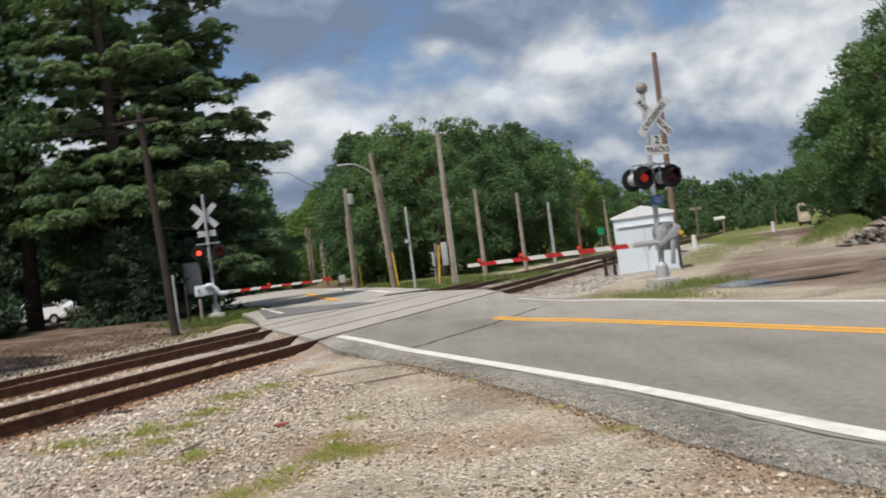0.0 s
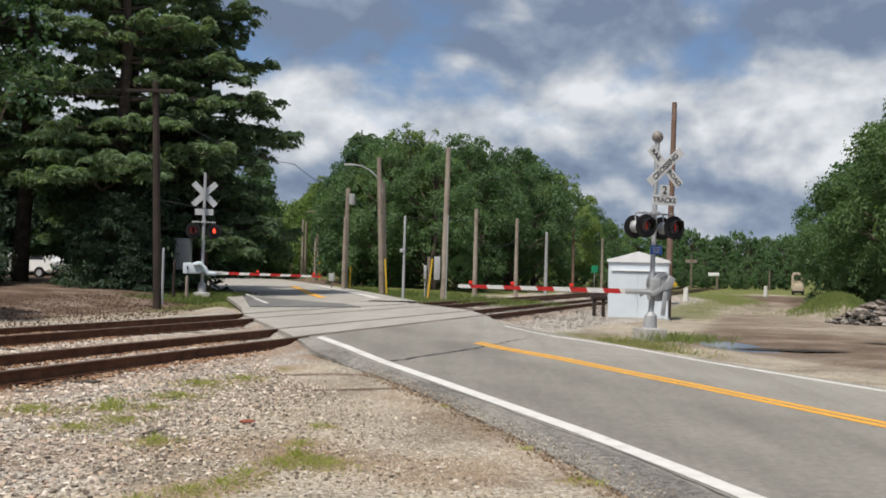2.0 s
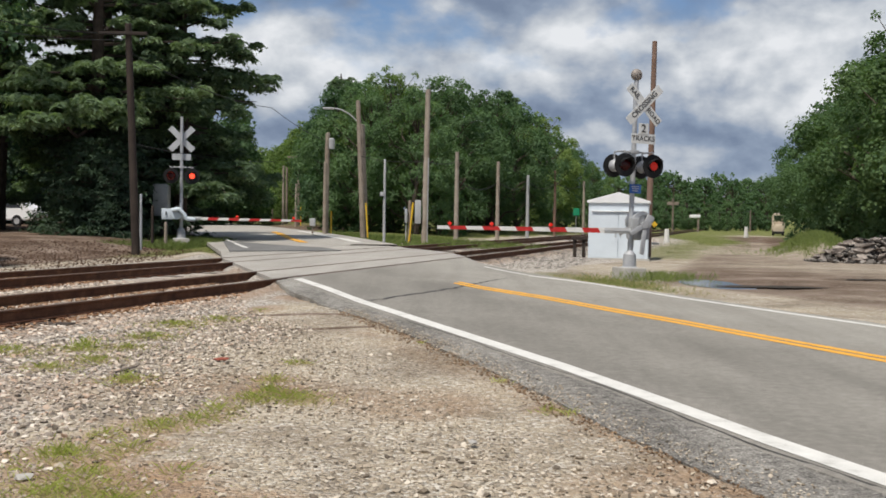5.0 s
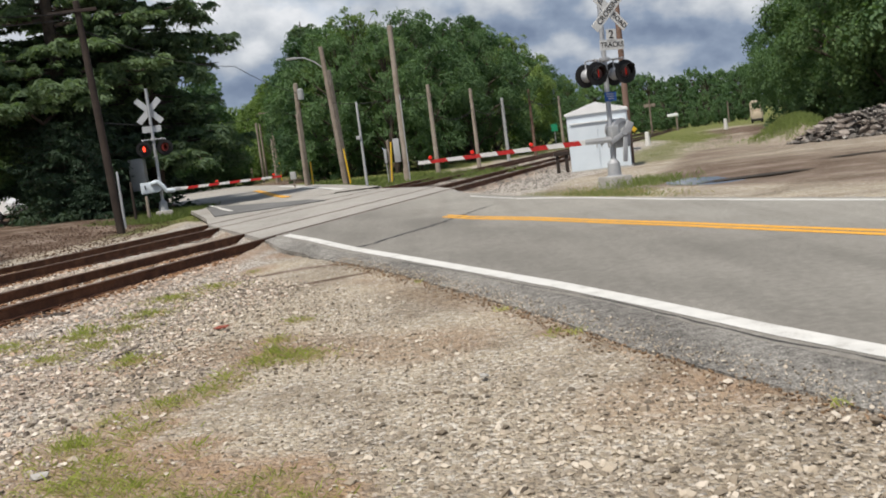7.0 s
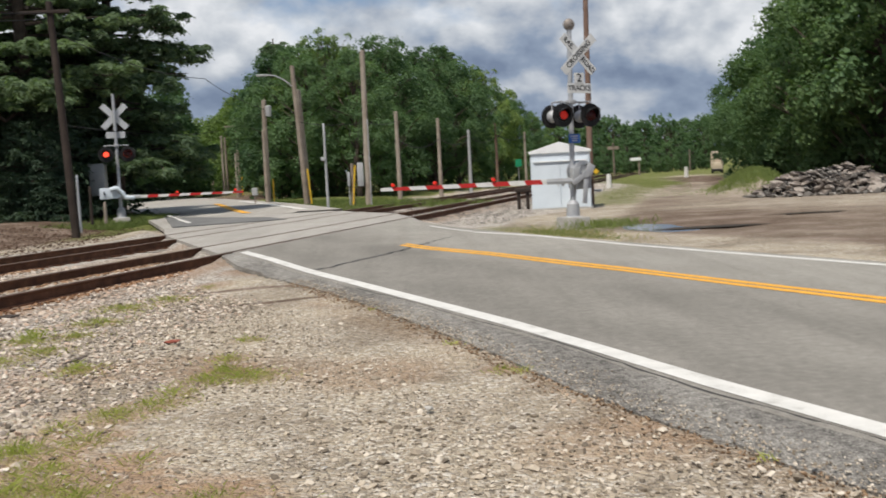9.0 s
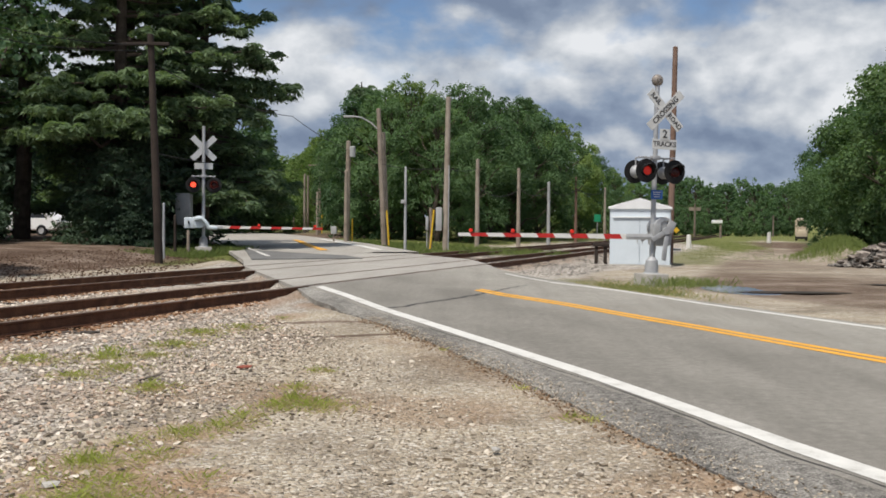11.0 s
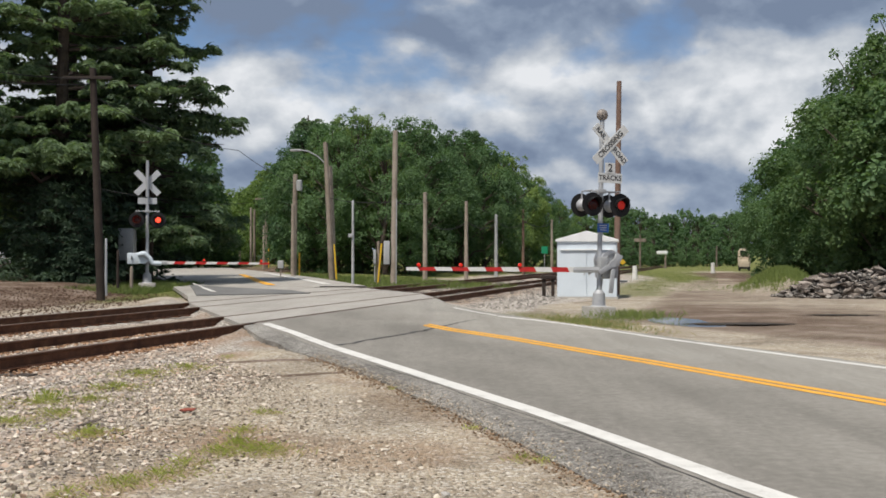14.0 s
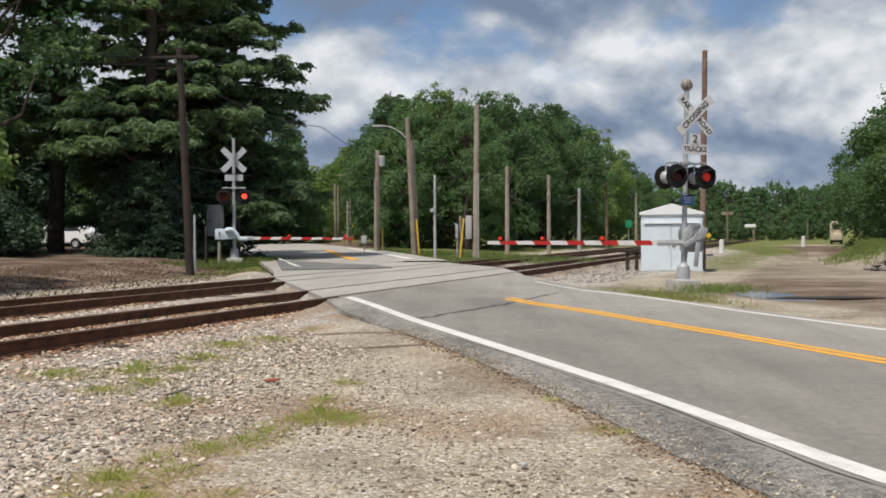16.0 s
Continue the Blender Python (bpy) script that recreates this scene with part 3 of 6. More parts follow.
    return tagged(new("ground", me), "gravel and ballast ground with weeds and dirt", "ground", kind="structure")


build_ground()


# ---------------------------------------------------------------- road
def strip(name, rows, mat, parent=None, skirt=0.0, label="", category=""):
    """A surface from rows of plan points with heights; skirt: how far its rim goes down."""
    verts, faces = [p for r in rows for p in r], []
    w = len(rows[0])
    for a in range(len(rows) - 1):
        for b in range(w - 1):
            i = a * w + b
            faces.append((i, i + 1, i + w + 1, i + w))
    if skirt:
        rim = [b for b in range(w)] + [a * w + w - 1 for a in range(1, len(rows))] + [(len(rows) - 1) * w + b for b in range(w - 2, -1, -1)] + [a * w for a in range(len(rows) - 2, 0, -1)]
        base = len(verts)
        verts += [(verts[k][0], verts[k][1], verts[k][2] - skirt) for k in rim]
        n = len(rim)
        faces += [(rim[(k + 1) % n], rim[k], base + k, base + (k + 1) % n) for k in range(n)]
    me = raw(name, verts, faces, mat, True)
    me.set_sharp_from_angle(angle=radians(40))
    ob = new(name, me)
    ob.parent = parent
    return tagged(ob, label, category)


def build_road():
    road = empty("road", Matrix(), "worn grey asphalt road over a level crossing", "road")
    road["kind"] = "structure"
    rs = random.Random(4)
    ss = list(np.arange(-24, -0.2, 0.12)) + [-0.085]
    rows, side = [], []
    for s in ss:
        e0, e1 = left_edge(s) + 0.05 * math.sin(s * 1.7) * math.sin(s * 0.6) + rs.uniform(-0.02, 0.02), right_edge(s) + rs.uniform(-0.05, 0.05)
        w0 = max(e0 + 0.05, float(line_u(s)) - 0.19 + 0.02 * math.sin(s * 3.1))
        us = [w0, w0 + 0.04, -3, -2, -1, 0, 1, 2, 2.6, e1 - 0.1, e1]
        rows.append([(*at_su(s, u), float(road_z(s)) - (0.012 if i == 0 else 0.02 if i == len(us) - 1 else 0)) for i, u in enumerate(us)])
        side.append([(*at_su(s, e0 + (w0 + 0.02 - e0) * q), float(road_z(s)) - 0.013 - (0.048 if s < -2.2 else 0.012) * (1 - q) ** 2 + rs.uniform(-0.006, 0.006)) for q in (0, 0.15, 0.35, 0.6, 0.8, 1.0)])
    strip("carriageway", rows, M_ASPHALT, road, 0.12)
    strip("shoulder", side, M_SHOULDER, road, 0.10)
    # asphalt between the rails, with the gaps for the wheels
    gap, head = 0.075, 0.036
    bands = [(RAILS[0] + head + gap, RAILS[1] - head - gap), (RAILS[1] + head + 0.02, RAILS[2] - head - 0.02), (RAILS[2] + head + gap, RAILS[3] - head - gap)]
    for a, b in bands:
        rows = [[(*at_su(s, u), float(road_z(s)) - 0.004) for u in np.linspace(float(left_edge(s)), float(right_edge(s)), 9)] for s in np.linspace(a, b, 6)]
        strip("crossing_panel", rows, M_PALE, road, 0.16)
    # beyond the tracks it bears away
    rows = [[(*at_su(RAILS[3] + head + 0.02 + d, u), float(road_z(RAILS[3] + 0.06 + d))) for u in us] for d, us in ((0.0, (-3.7, -2, 0, 2, 4.8)), (2.0, (-3.2, -1.6, 0, 2, 4.4)))]
    near, beyond = rows[1], [(-6.5 + 0.96 * w, 41.0 + 0.28 * w) for w in (-3.9, -2, 0, 2, 3.9)]
    for q in (0.15, 0.3, 0.45, 0.6, 0.75, 0.9):
        pts = [(a[0] + (b[0] - a[0]) * q, a[1] + (b[1] - a[1]) * q) for a, b in zip(near, beyond)]
        rows.append([(x, y, float(road_z(s_of(x, y))) + 0.02 * q) for x, y in pts])
    for cx, cy, ax, ay in ((-6.5, 41.0, 0.96, 0.28), (-9.6, 51.0, 0.955, 0.30), (-13.3, 63.0, 0.95, 0.31), (-19.5, 82.0, 0.95, 0.31), (-36.0, 130.0, 0.95, 0.31)):
        rows.append([(cx + ax * w, cy + ay * w, float(road_z(s_of(cx, cy))) + 0.02) for w in (-3.9, -2, 0, 2, 3.9)])
    strip("carriageway", rows, M_PALE, road, 0.12)
    # a darker patch across it
    rows = []
    for k in range(13):
        q = k / 12
        n0, n1 = (-7.45 + 3.2 * q + rs.uniform(-0.05, 0.05), 32.1 + 3.0 * q), (-9.7 + 4.5 * q + rs.uniform(-0.05, 0.05), 40.6 - 3.3 * q)
        rows.append([(n0[0] + (n1[0] - n0[0]) * w, n0[1] + (n1[1] - n0[1]) * w, float(road_z(s_of(n0[0] + (n1[0] - n0[0]) * w, n0[1] + (n1[1] - n0[1]) * w))) + 0.03) for w in (0, 0.25, 0.5, 0.75, 1.0)])
    strip("dark_patch", rows, M_PATCH, road, 0.05)
    # painted lines, a few millimetres proud
    def line(name, pts, width, mat):
        rows = []
        for k, (s, u) in enumerate(pts):
            rows.append([(*at_su(s, u - width / 2), float(road_z(s)) + 0.004), (*at_su(s, u + width / 2), float(road_z(s)) + 0.004)])
        strip(name, rows, mat, road)
    line("edge_line", [(s, float(line_u(s))) for s in np.arange(-0.3, -24, -0.2)], 0.205, M_WHITE)
    for u in (-0.10, 0.10):
        line("centre_line", [(s, u + float(np.interp(s, [-24, -9, -7.7, -6.8, -5.1, -4.4, -3.7, -2.9], [0.1, 0.13, 0.11, 0.05, -0.01, -0.16, -0.31, -0.34]))) for s in np.arange(-2.9, -24, -0.2)], 0.14, M_YELLOW)
    line("edge_line", [(s, float(np.interp(s, [-24, -9, -7.4, -6.1, -5.4, -4.66, -3.6], [2.45, 2.6, 2.57, 2.70, 2.75, 2.66, 2.38]))) for s in np.arange(-3.6, -24, -0.2)], 0.15, M_WHITE)
    line("edge_line", [(s, 2.45) for s in (-3.5, -2.9, -2.4, -1.9)], 0.12, M_WHITE)

    def far_line(name, pts, width, mat):
        rows = []
        for (x, y) in pts:
            y0 = y
            for _ in range(3):
                c = float(np.interp(y0, FAR_Y, FAR_X))
                y0 = y - 0.29 * (x - c)
            z = max(float(road_z(s_of(x, y))) + 0.03, float(road_z(s_of(c, y0))) + 0.038)
            rows.append([(x - width / 2, y - 0.02, z), (x + width / 2, y + 0.02, z)])
        strip(name, rows, mat, road)
    far_line("edge_line", [(-7.5, 34.8), (-8.9, 39.0), (-10.25, 43.2)], 0.16, M_WHITE)
    far_line("centre_line", [(-6.7, 42.2), (-8.0, 46.6), (-9.5, 52.6), (-11.2, 59.5)], 0.38, M_YELLOW)
    far_line("edge_line", [(-4.5, 43.4), (-5.6, 47.2), (-8.1, 55.2), (-10.4, 63.5)], 0.42, M_WHITE)
    # a crack sealed across the lane, and a tar seam
    M_TAR = material("crack sealant", [(0.035, 0.034, 0.033), (0.07, 0.068, 0.065)], 0.7, 6, 40, 0.1)
    rs = random.Random(8)
    for (xa, ya), (xb, yb), w in (((-1.46, 15.6), (-0.14, 19.0), 0.10), ((-0.14, 19.0), (0.9, 22.4), 0.08)):
        rows = []
        for k in range(28):
            q = k / 27
            x, y = xa + (xb - xa) * q + rs.uniform(-0.05, 0.05), ya + (yb - ya) * q
            z = float(road_z(s_of(x, y))) + 0.003
            ww = w * rs.uniform(0.5, 1.2)
            rows.append([(x - ww / 2, y, z), (x + ww / 2, y, z)])
        strip("crack_seal", rows, M_TAR, road)
    # the joint beside the edge line, broken open here and there
    rows = []
    for k in range(150):
        s = -23.0 + 0.125 * k
        u = float(line_u(s)) - 0.19 + 0.02 * math.sin(s * 3.1) + 0.03 + rs.uniform(-0.012, 0.012)
        ww = 0.006 * max(0.15, rs.uniform(0.0, 1.3) + 0.6 * math.sin(s * 1.3))
        z = float(road_z(s)) + 0.003
        rows.append([(*at_su(s, u - ww), z - 0.006), (*at_su(s, u + ww), z)])
    strip("crack_seal", rows, M_TAR, road)
    return road


build_road()


# ---------------------------------------------------------------- tracks
def rail_mesh(length, step=2.0):
    prof = [(-0.07, 0), (0.07, 0), (0.07, 0.012), (0.012, 0.03), (0.010, 0.125), (0.036, 0.137), (0.036, 0.163), (0.026, 0.171), (-0.026, 0.171), (-0.036, 0.163), (-0.036, 0.137), (-0.010, 0.125), (-0.012, 0.03), (-0.07, 0.012)]
    n = len(prof)
    ys = np.arange(-length, length + 0.1, step)
    verts = [(px, y, pz) for y in ys for px, pz in prof]
    faces = [(a * n + k, a * n + (k + 1) % n, (a + 1) * n + (k + 1) % n, (a + 1) * n + k) for a in range(len(ys) - 1) for k in range(n)]
    me = raw("rail", verts, faces, M_RAIL, False)
    me.materials.append(M_RAILTOP)
    idx = np.zeros(len(faces), dtype=np.int32)
    idx[[i for i in range(len(faces)) if i % n in (6, 7, 8)]] = 1
    me.polygons.foreach_set("material_index", idx)
    return me


def build_tracks():
    ang = math.degrees(math.atan2(RD[1], RD[0])) - 90
    bm = bmesh.new()
    box(bm, (0, 0, -0.09), (2.6, 0.22, 0.18), 0.012)
    tie_me = mesh_of("tie", bm, M_TIE, False)
    bm = bmesh.new()
    box(bm, (0, 0, 0.005), (0.34, 0.18, 0.02), 0.004)
    for sx in (-0.1, 0.1):
        tube(bm, (sx, 0.05, 0.01), (sx, 0.05, 0.045), 0.014, 0.016, 6)
    plate_me = mesh_of("tie_plate", bm, M_RAIL, False)
    rail_me = rail_mesh(160.0)
    rs = random.Random(2)
    for t, (a, b) in enumerate(((RAILS[0], RAILS[1]), (RAILS[2], RAILS[3]))):
        mid = (a + b) / 2
        top = float(road_z(mid))
        org = P4 + RN * mid
        th = empty("railway_track", pose(org[0], org[1], top - 0.171, 0, 0, ang), "rusty steel rails on weathered timber ties", "railway track", "tracks at the crossing")
        for x in (-0.745, 0.745):
            ob = new("rail", rail_me)
            ob.parent = th
            ob.matrix_local = pose(x, 0, 0)
        k = -26.0
        while k < 62:
            o = P4 + RN * mid + RD * k
            if abs(u_of(o[0], o[1])) > 3.4:
                ob = new("tie", tie_me)
                ob.parent = th
                ob.matrix_local = pose(rs.uniform(-0.05, 0.05), k, rs.uniform(-0.04, -0.012), rs.uniform(-0.8, 0.8), rs.uniform(-0.6, 0.6), rs.uniform(-1.5, 1.5))
                if k < 12:
                    for x in (-0.745, 0.745):
                        pl = new("tie_plate", plate_me)
                        pl.parent = th
                        pl.matrix_local = pose(x, k, -0.014)
            k += 0.53


build_tracks()


# ---------------------------------------------------------------- crossing signals
ALONG = 21.2


def lamp_unit(parent, x, y, face, z):
    """A flasher with its background disc; face: -1 looks to local -y, 1 to +y. Returns the turning lens or None."""
    f = face
    u = new("flasher")
    u.parent = parent
    u.matrix_local = pose(x, y, z, 0, 0, 0 if f < 0 else 180)
    bm = bmesh.new()
    lathe(bm, [(0.0, 0.14), (0.0, 0.285), (0.012, 0.29), (0.018, 0.285), (0.018, 0.14)], (0, 0, 0), (0, -1, 0), 28)
    part("background", bm, M_BLACK, u, "round black background")
    bm = bmesh.new()
    lathe(bm, [(-0.02, 0.155), (-0.10, 0.15), (-0.17, 0.11), (-0.20, 0.05), (-0.205, 0.001)], (0, 0, 0), (0, -1, 0), 20)
    part("housing", bm, M_SILVER, u, "silver painted lamp housing")
    bm = bmesh.new()
    seg = 18
    ang = [math.pi * (-0.12 + 1.24 * k / seg) for k in range(seg + 1)]
    rings = []
    for d, r in ((0.015, 0.165), (0.30, 0.175)):
        row = []
        for a in ang:
            cut = d if d < 0.1 else 0.10 + 0.22 * max(0, math.sin(a))
            row.append(bm.verts.new((r * math.cos(a), -cut, r * math.sin(a))))
        rings.append(row)
    for k in range(seg):
        bm.faces.new((rings[0][k], rings[0][k + 1], rings[1][k + 1], rings[1][k]))
    hood = part("hood", bm, M_BLACK, u, "black visor")
    sol = hood.modifiers.new("thick", "SOLIDIFY")
    sol.thickness = 0.006
    return u


def lens_disc(parent, lit, off):
    """A lens whose lit face turns to the road and away again."""
    bm = bmesh.new()
    lathe(bm, [(0.002, 0.104), (0.010, 0.098), (0.022, 0.06), (0.026, 0.001)], (0, 0, 0), (0, -1, 0), 24)
    n_front = len(bm.faces)
    lathe(bm, [(-0.003, 0.001), (-0.003, 0.125), (0.003, 0.125), (0.010, 0.112), (0.022, 0.06), (0.026, 0.001)], (0, 0, 0), (0, 1, 0), 24)
    bm.faces.ensure_lookup_table()
    for i, f in enumerate(bm.faces):
        f.material_index = 0 if i < n_front else 1
    ob = part("lens", bm, [lit, off], parent, "round red signal lens")
    ob.matrix_local = pose(0, -0.055, 0)
    return ob


TURNING = []      # (lens, shows at the first phase)


def stripe_arm(parent, length, h0, h1, first, red_first):
    """The gate arm along local x, with slanted red and white sheeting."""
    step, x, k = 0.4064, 0.0, 0
    bounds = [0.0]
    x = first
    while x < length:
        bounds.append(x)
        x += step
    bounds.append(length)
    for i in range(len(bounds) - 1):
        a, b = bounds[i], bounds[i + 1]
        bm = bmesh.new()
        ha, hb = h0 + (h1 - h0) * a / length, h0 + (h1 - h0) * b / length
        sl = 0.06
        aa = 0 if i == 0 else sl
        bb = 0 if i == len(bounds) - 2 else sl
        pts = [(a - aa / 2, -ha / 2), (b - bb / 2, -hb / 2), (b + bb / 2, hb / 2), (a + aa / 2, ha / 2)]
        lo = [bm.verts.new((px, -0.022, pz)) for px, pz in pts]
        hi = [bm.verts.new((px, 0.022, pz)) for px, pz in pts]
        bm.faces.new(lo)
        bm.faces.new(hi[::-1])
        for q in range(4):
            bm.faces.new((lo[q], lo[(q + 1) % 4], hi[(q + 1) % 4], hi[q]))
        red = (i % 2 == 0) == red_first
        part("stripe", bm, M_RED if red else M_ARMWHITE, parent, "red stripe" if red else "white stripe", False)


def arm_lamp(parent, x, z):
    bm = bmesh.new()
    for f in (-1, 1):
        lathe(bm, [(0.0, 0.04), (0.045, 0.045), (0.05, 0.035)], (x, 0, z + 0.055), (0, f, 0), 14)
    bmesh.ops.create_uvsphere(bm, u_segments=12, v_segments=8, radius=0.038, matrix=Matrix.Translation((x, 0, z + 0.055)))
    part("arm_lamp", bm, M_LENS_SMALL, parent, "small red gate lamp")


def crossbuck(parent, z, y, words, mat, size=1.22):
    for k, (tilt, text) in enumerate(((45, "CROSSING"), (-45, "RAIL ROAD"))):
        bm = bmesh.new()
        box(bm, (0, 0, 0), (size, 0.012, 0.225), 0.003)
        bl = part("crossbuck_blade", bm, mat, parent, "white crossbuck blade with black lettering" if words else "bare metal back of a crossbuck blade", False)
        bl.matrix_local = pose(0, y + 0.016 * k, z, 0, -tilt, 0)
        if words:
            for word, x, high in (((text, 0, 0.185),) if k == 0 else (("RAIL", -0.37, 0.165), ("ROAD", 0.37, 0.165))):
                lettering(word, high, M_LETTER, bl, pose(x, -0.009, 0, 90, 0, 0))


def signal(m, near, label):
    th = empty("crossing_signal", m, label, "railway signal", "crossing signals with gates")
    bm = bmesh.new()
    box(bm, (0, 0, 0.06), (0.62, 0.62, 0.34), 0.03)
    part("foundation", bm, M_CONCRETE, th, "concrete foundation")
    bm = bmesh.new()
    lathe(bm, [(0.2, 0.24), (0.23, 0.24), (0.25, 0.17), (0.55, 0.15), (0.62, 0.085), (0.64, 0.075)], (0, 0, 0), (0, 0, 1), 16)
    part("base_casting", bm, M_SILVER, th)
    top = 4.82 if near else 4.9
    bm = tube(bmesh.new(), (0, 0, 0.5), (0.0, 0, top), 0.063, 0.058, 16)
    part("mast", bm, M_ALU, th, "aluminium mast")
    if near:
        bm = ball(bmesh.new(), (0, 0, top + 0.13), 0.15, 18, (1, 0.75, 1))
        lathe(bm, [(0, 0.07), (0.05, 0.07), (0.06, 0.02)], (0, -0.1, top + 0.13), (0, -1, 0), 14)
        part("bell", bm, M_BELL, th, "round weathered crossing bell")
    crossbuck(th, 4.18 if near else 4.05, -0.42 if near else -0.09, near, M_SIGN if near else M_SIGNBACK, 1.22)
    if near:
        bm = bmesh.new()
        for zz in (4.18, 3.45):
            tube(bm, (0, 0, zz), (0, -0.41, zz), 0.03, None, 8)
        part("sign_bracket", bm, M_GALV, th)
        bm = bmesh.new()
        box(bm, (0, -0.42, 3.58), (0.27, 0.012, 0.30), 0.003)
        box(bm, (0, -0.42, 3.36), (0.66, 0.012, 0.24), 0.003)
        tr = part("track_sign", bm, M_SIGN, th, "white sign that counts the tracks", False)
        lettering("2", 0.27, M_LETTER, tr, pose(0, -0.429, 3.60, 90, 0, 0))
        lettering("TRACKS", 0.17, M_LETTER, tr, pose(0, -0.429, 3.36, 90, 0, 0))
        bm = bmesh.new()
        box(bm, (0.03, -0.085, 2.16), (0.32, 0.01, 0.22), 0.003)
        bs = part("notice", bm, M_BLUE, th, "small blue notice", False)
        bm = bmesh.new()
        for k in range(3):
            box(bm, (0.03, -0.092, 2.22 - 0.055 * k), (0.22 - 0.03 * k, 0.004, 0.018))
        part("bar", bm, M_ARMWHITE, bs, "", False)
    else:
        bm = bmesh.new()
        box(bm, (0, -0.085, 3.36), (0.70, 0.012, 0.24), 0.003)
        part("track_sign", bm, M_SIGNBACK, th, "bare back of a white sign", False)
    # flasher cross-arm and its four lamps
    lz = 2.72 if near else 2.62
    bm = bmesh.new()
    tube(bm, (-0.45, 0, lz + 0.34), (0.45, 0, lz + 0.34), 0.022, None, 10)
    box(bm, (0, 0, lz + 0.34), (0.2, 0.2, 0.1), 0.02)
    for sx in (-0.39, 0.39):
        tube(bm, (sx, -0.25, lz + 0.34), (sx, 0.25, lz + 0.34), 0.018, None, 8)
        for sy in (-0.25, 0.25):
            tube(bm, (sx, sy, lz + 0.34), (sx, sy, lz + 0.12), 0.02, None, 8)
    part("crossarm", bm, M_SILVER, th)
    for sx in (-0.39, 0.39):
        for f in (-1, 1):
            u = lamp_unit(th, sx, 0.27 * f, f, lz)
            if near:
                shown, lit = f < 0, M_LENS_MID
            else:
                shown, lit = f > 0, M_LENS_ON
            ln = lens_disc(u, lit, M_LENS_OFF)
            if shown:
                seen_left = (sx < 0) if near else (sx > 0)
                TURNING.append((ln, seen_left))
            else:
                ln.matrix_local = pose(0, -0.055, 0, 0, 0, 180)
    # gate mechanism
    if near:
        bm = bmesh.new()
        box(bm, (0.24, 0.06, 1.20), (0.46, 0.44, 0.58), 0.09)
        lathe(bm, [(-0.2, 0.001), (-0.2, 0.26), (0.2, 0.26), (0.2, 0.001)], (0.24, 0.06, 1.36), (0, 1, 0), 20)
        part("gate_mechanism", bm, M_SILVER, th, "silver gate motor case")
        bm = bmesh.new()
        lathe(bm, [(0.0, 0.001), (0.0, 0.17), (-0.03, 0.18)], (0.24, -0.2, 1.36), (0, 1, 0), 18)
        box(bm, (-0.02, -0.16, 1.28), (0.2, 0.2, 0.34), 0.03)
        part("cover", bm, M_GALV, th, "bolted grey cover")
        for yy in (-0.27, 0.27):
            bm = bmesh.new()
            box(bm, (-0.12, 0, -0.08), (0.62, 0.035, 0.12), 0.02, pose(0, 0, 0, 0, -30, 0))
            box(bm, (0.12, 0, 0.1), (0.20, 0.07, 0.30), 0.03, pose(0, 0, 0, 0, 25, 0))
            box(bm, (-0.02, 0, -0.42), (0.12, 0.04, 0.6), 0.02, pose(0, 0, 0, 0, 6, 0))
            tube(bm, (0, -0.03, 0), (0, 0.03, 0), 0.09, None, 14)
            ca = part("counterweight", bm, M_SILVER, th, "silver counterweight arm")
            ca.matrix_local = pose(0.22, yy, 1.28)
    else:
        bm = bmesh.new()
        box(bm, (0.50, 0.18, 1.16), (0.46, 0.36, 0.42), 0.04)
        lathe(bm, [(-0.2, 0.001), (-0.2, 0.24), (0.2, 0.24), (0.2, 0.001)], (0.16, 0.18, 1.2), (0, 1, 0), 20)
        part("gate_mechanism", bm, M_WHITEPAINT, th, "white painted gate motor case")
        bm = bmesh.new()
        pts = [(0.34, 0.42, 1.30), (0.10, 0.42, 1.34), (-0.08, 0.42, 1.18), (-0.20, 0.42, 0.98), (-0.46, 0.40, 0.96)]
        for p0, p1 in zip(pts, pts[1:]):
            tube(bm, p0, p1, 0.085, 0.075, 10)
            ball(bm, p1, 0.078, 10)
        part("arm_casting", bm, M_WHITEPAINT, th, "curved white arm casting")
        bm = box(bmesh.new(), (0.56, 0.39, 1.18), (0.04, 0.03, 0.14), 0.005)
        part("latch", bm, M_BLACK, th, "small dark latch")
    return th


def add_gate(th, m, length, h0, h1, first, red_first, lamps):
    bm = bmesh.new()
    g = part("gate_arm", tube(bm, (-0.35, 0, 0), (0.35, 0, 0), 0.05, 0.04, 10), M_SILVER, th, "red and white striped gate arm, lowered")
    g.matrix_local = m
    bm = bmesh.new()
    box(bm, (0.0, 0, 0), (0.7, 0.07, 0.14), 0.02)
    part("arm_socket", bm, M_GALV, g)
    stripe_arm(g, length, h0, h1, first, red_first)
    for x in lamps:
        arm_lamp(g, x, h0 / 2 + (h1 - h0) * x / length / 2)
    return g


NEAR = pose(4.06, 24.95, 0.0, 0, 1.2, ALONG)
near_signal = signal(NEAR, True, "crossing signal with crossbuck, bell, flashers and lowered gate")
# the arm lies nearly square to the verge, towards the yellow line
_arm = Matrix.Translation((3.75, 24.75, 1.13)) @ pose(0, 0, 0, 0, -0.3, 180 + 3.5)
add_gate(near_signal, NEAR.inverted() @ _arm, 4.42, 0.125, 0.082, 0.47, False, (1.66, 3.1, 4.12))
FAR = pose(-10.92, 38.85, 0.22, 0, 0, 180 + 16)
far_signal = signal(FAR, False, "crossing signal seen from behind, gate lowered over the road")
_arm = Matrix.Translation((-10.45, 38.7, 1.22)) @ pose(0, 0, 0, 0, 0.4, -3)
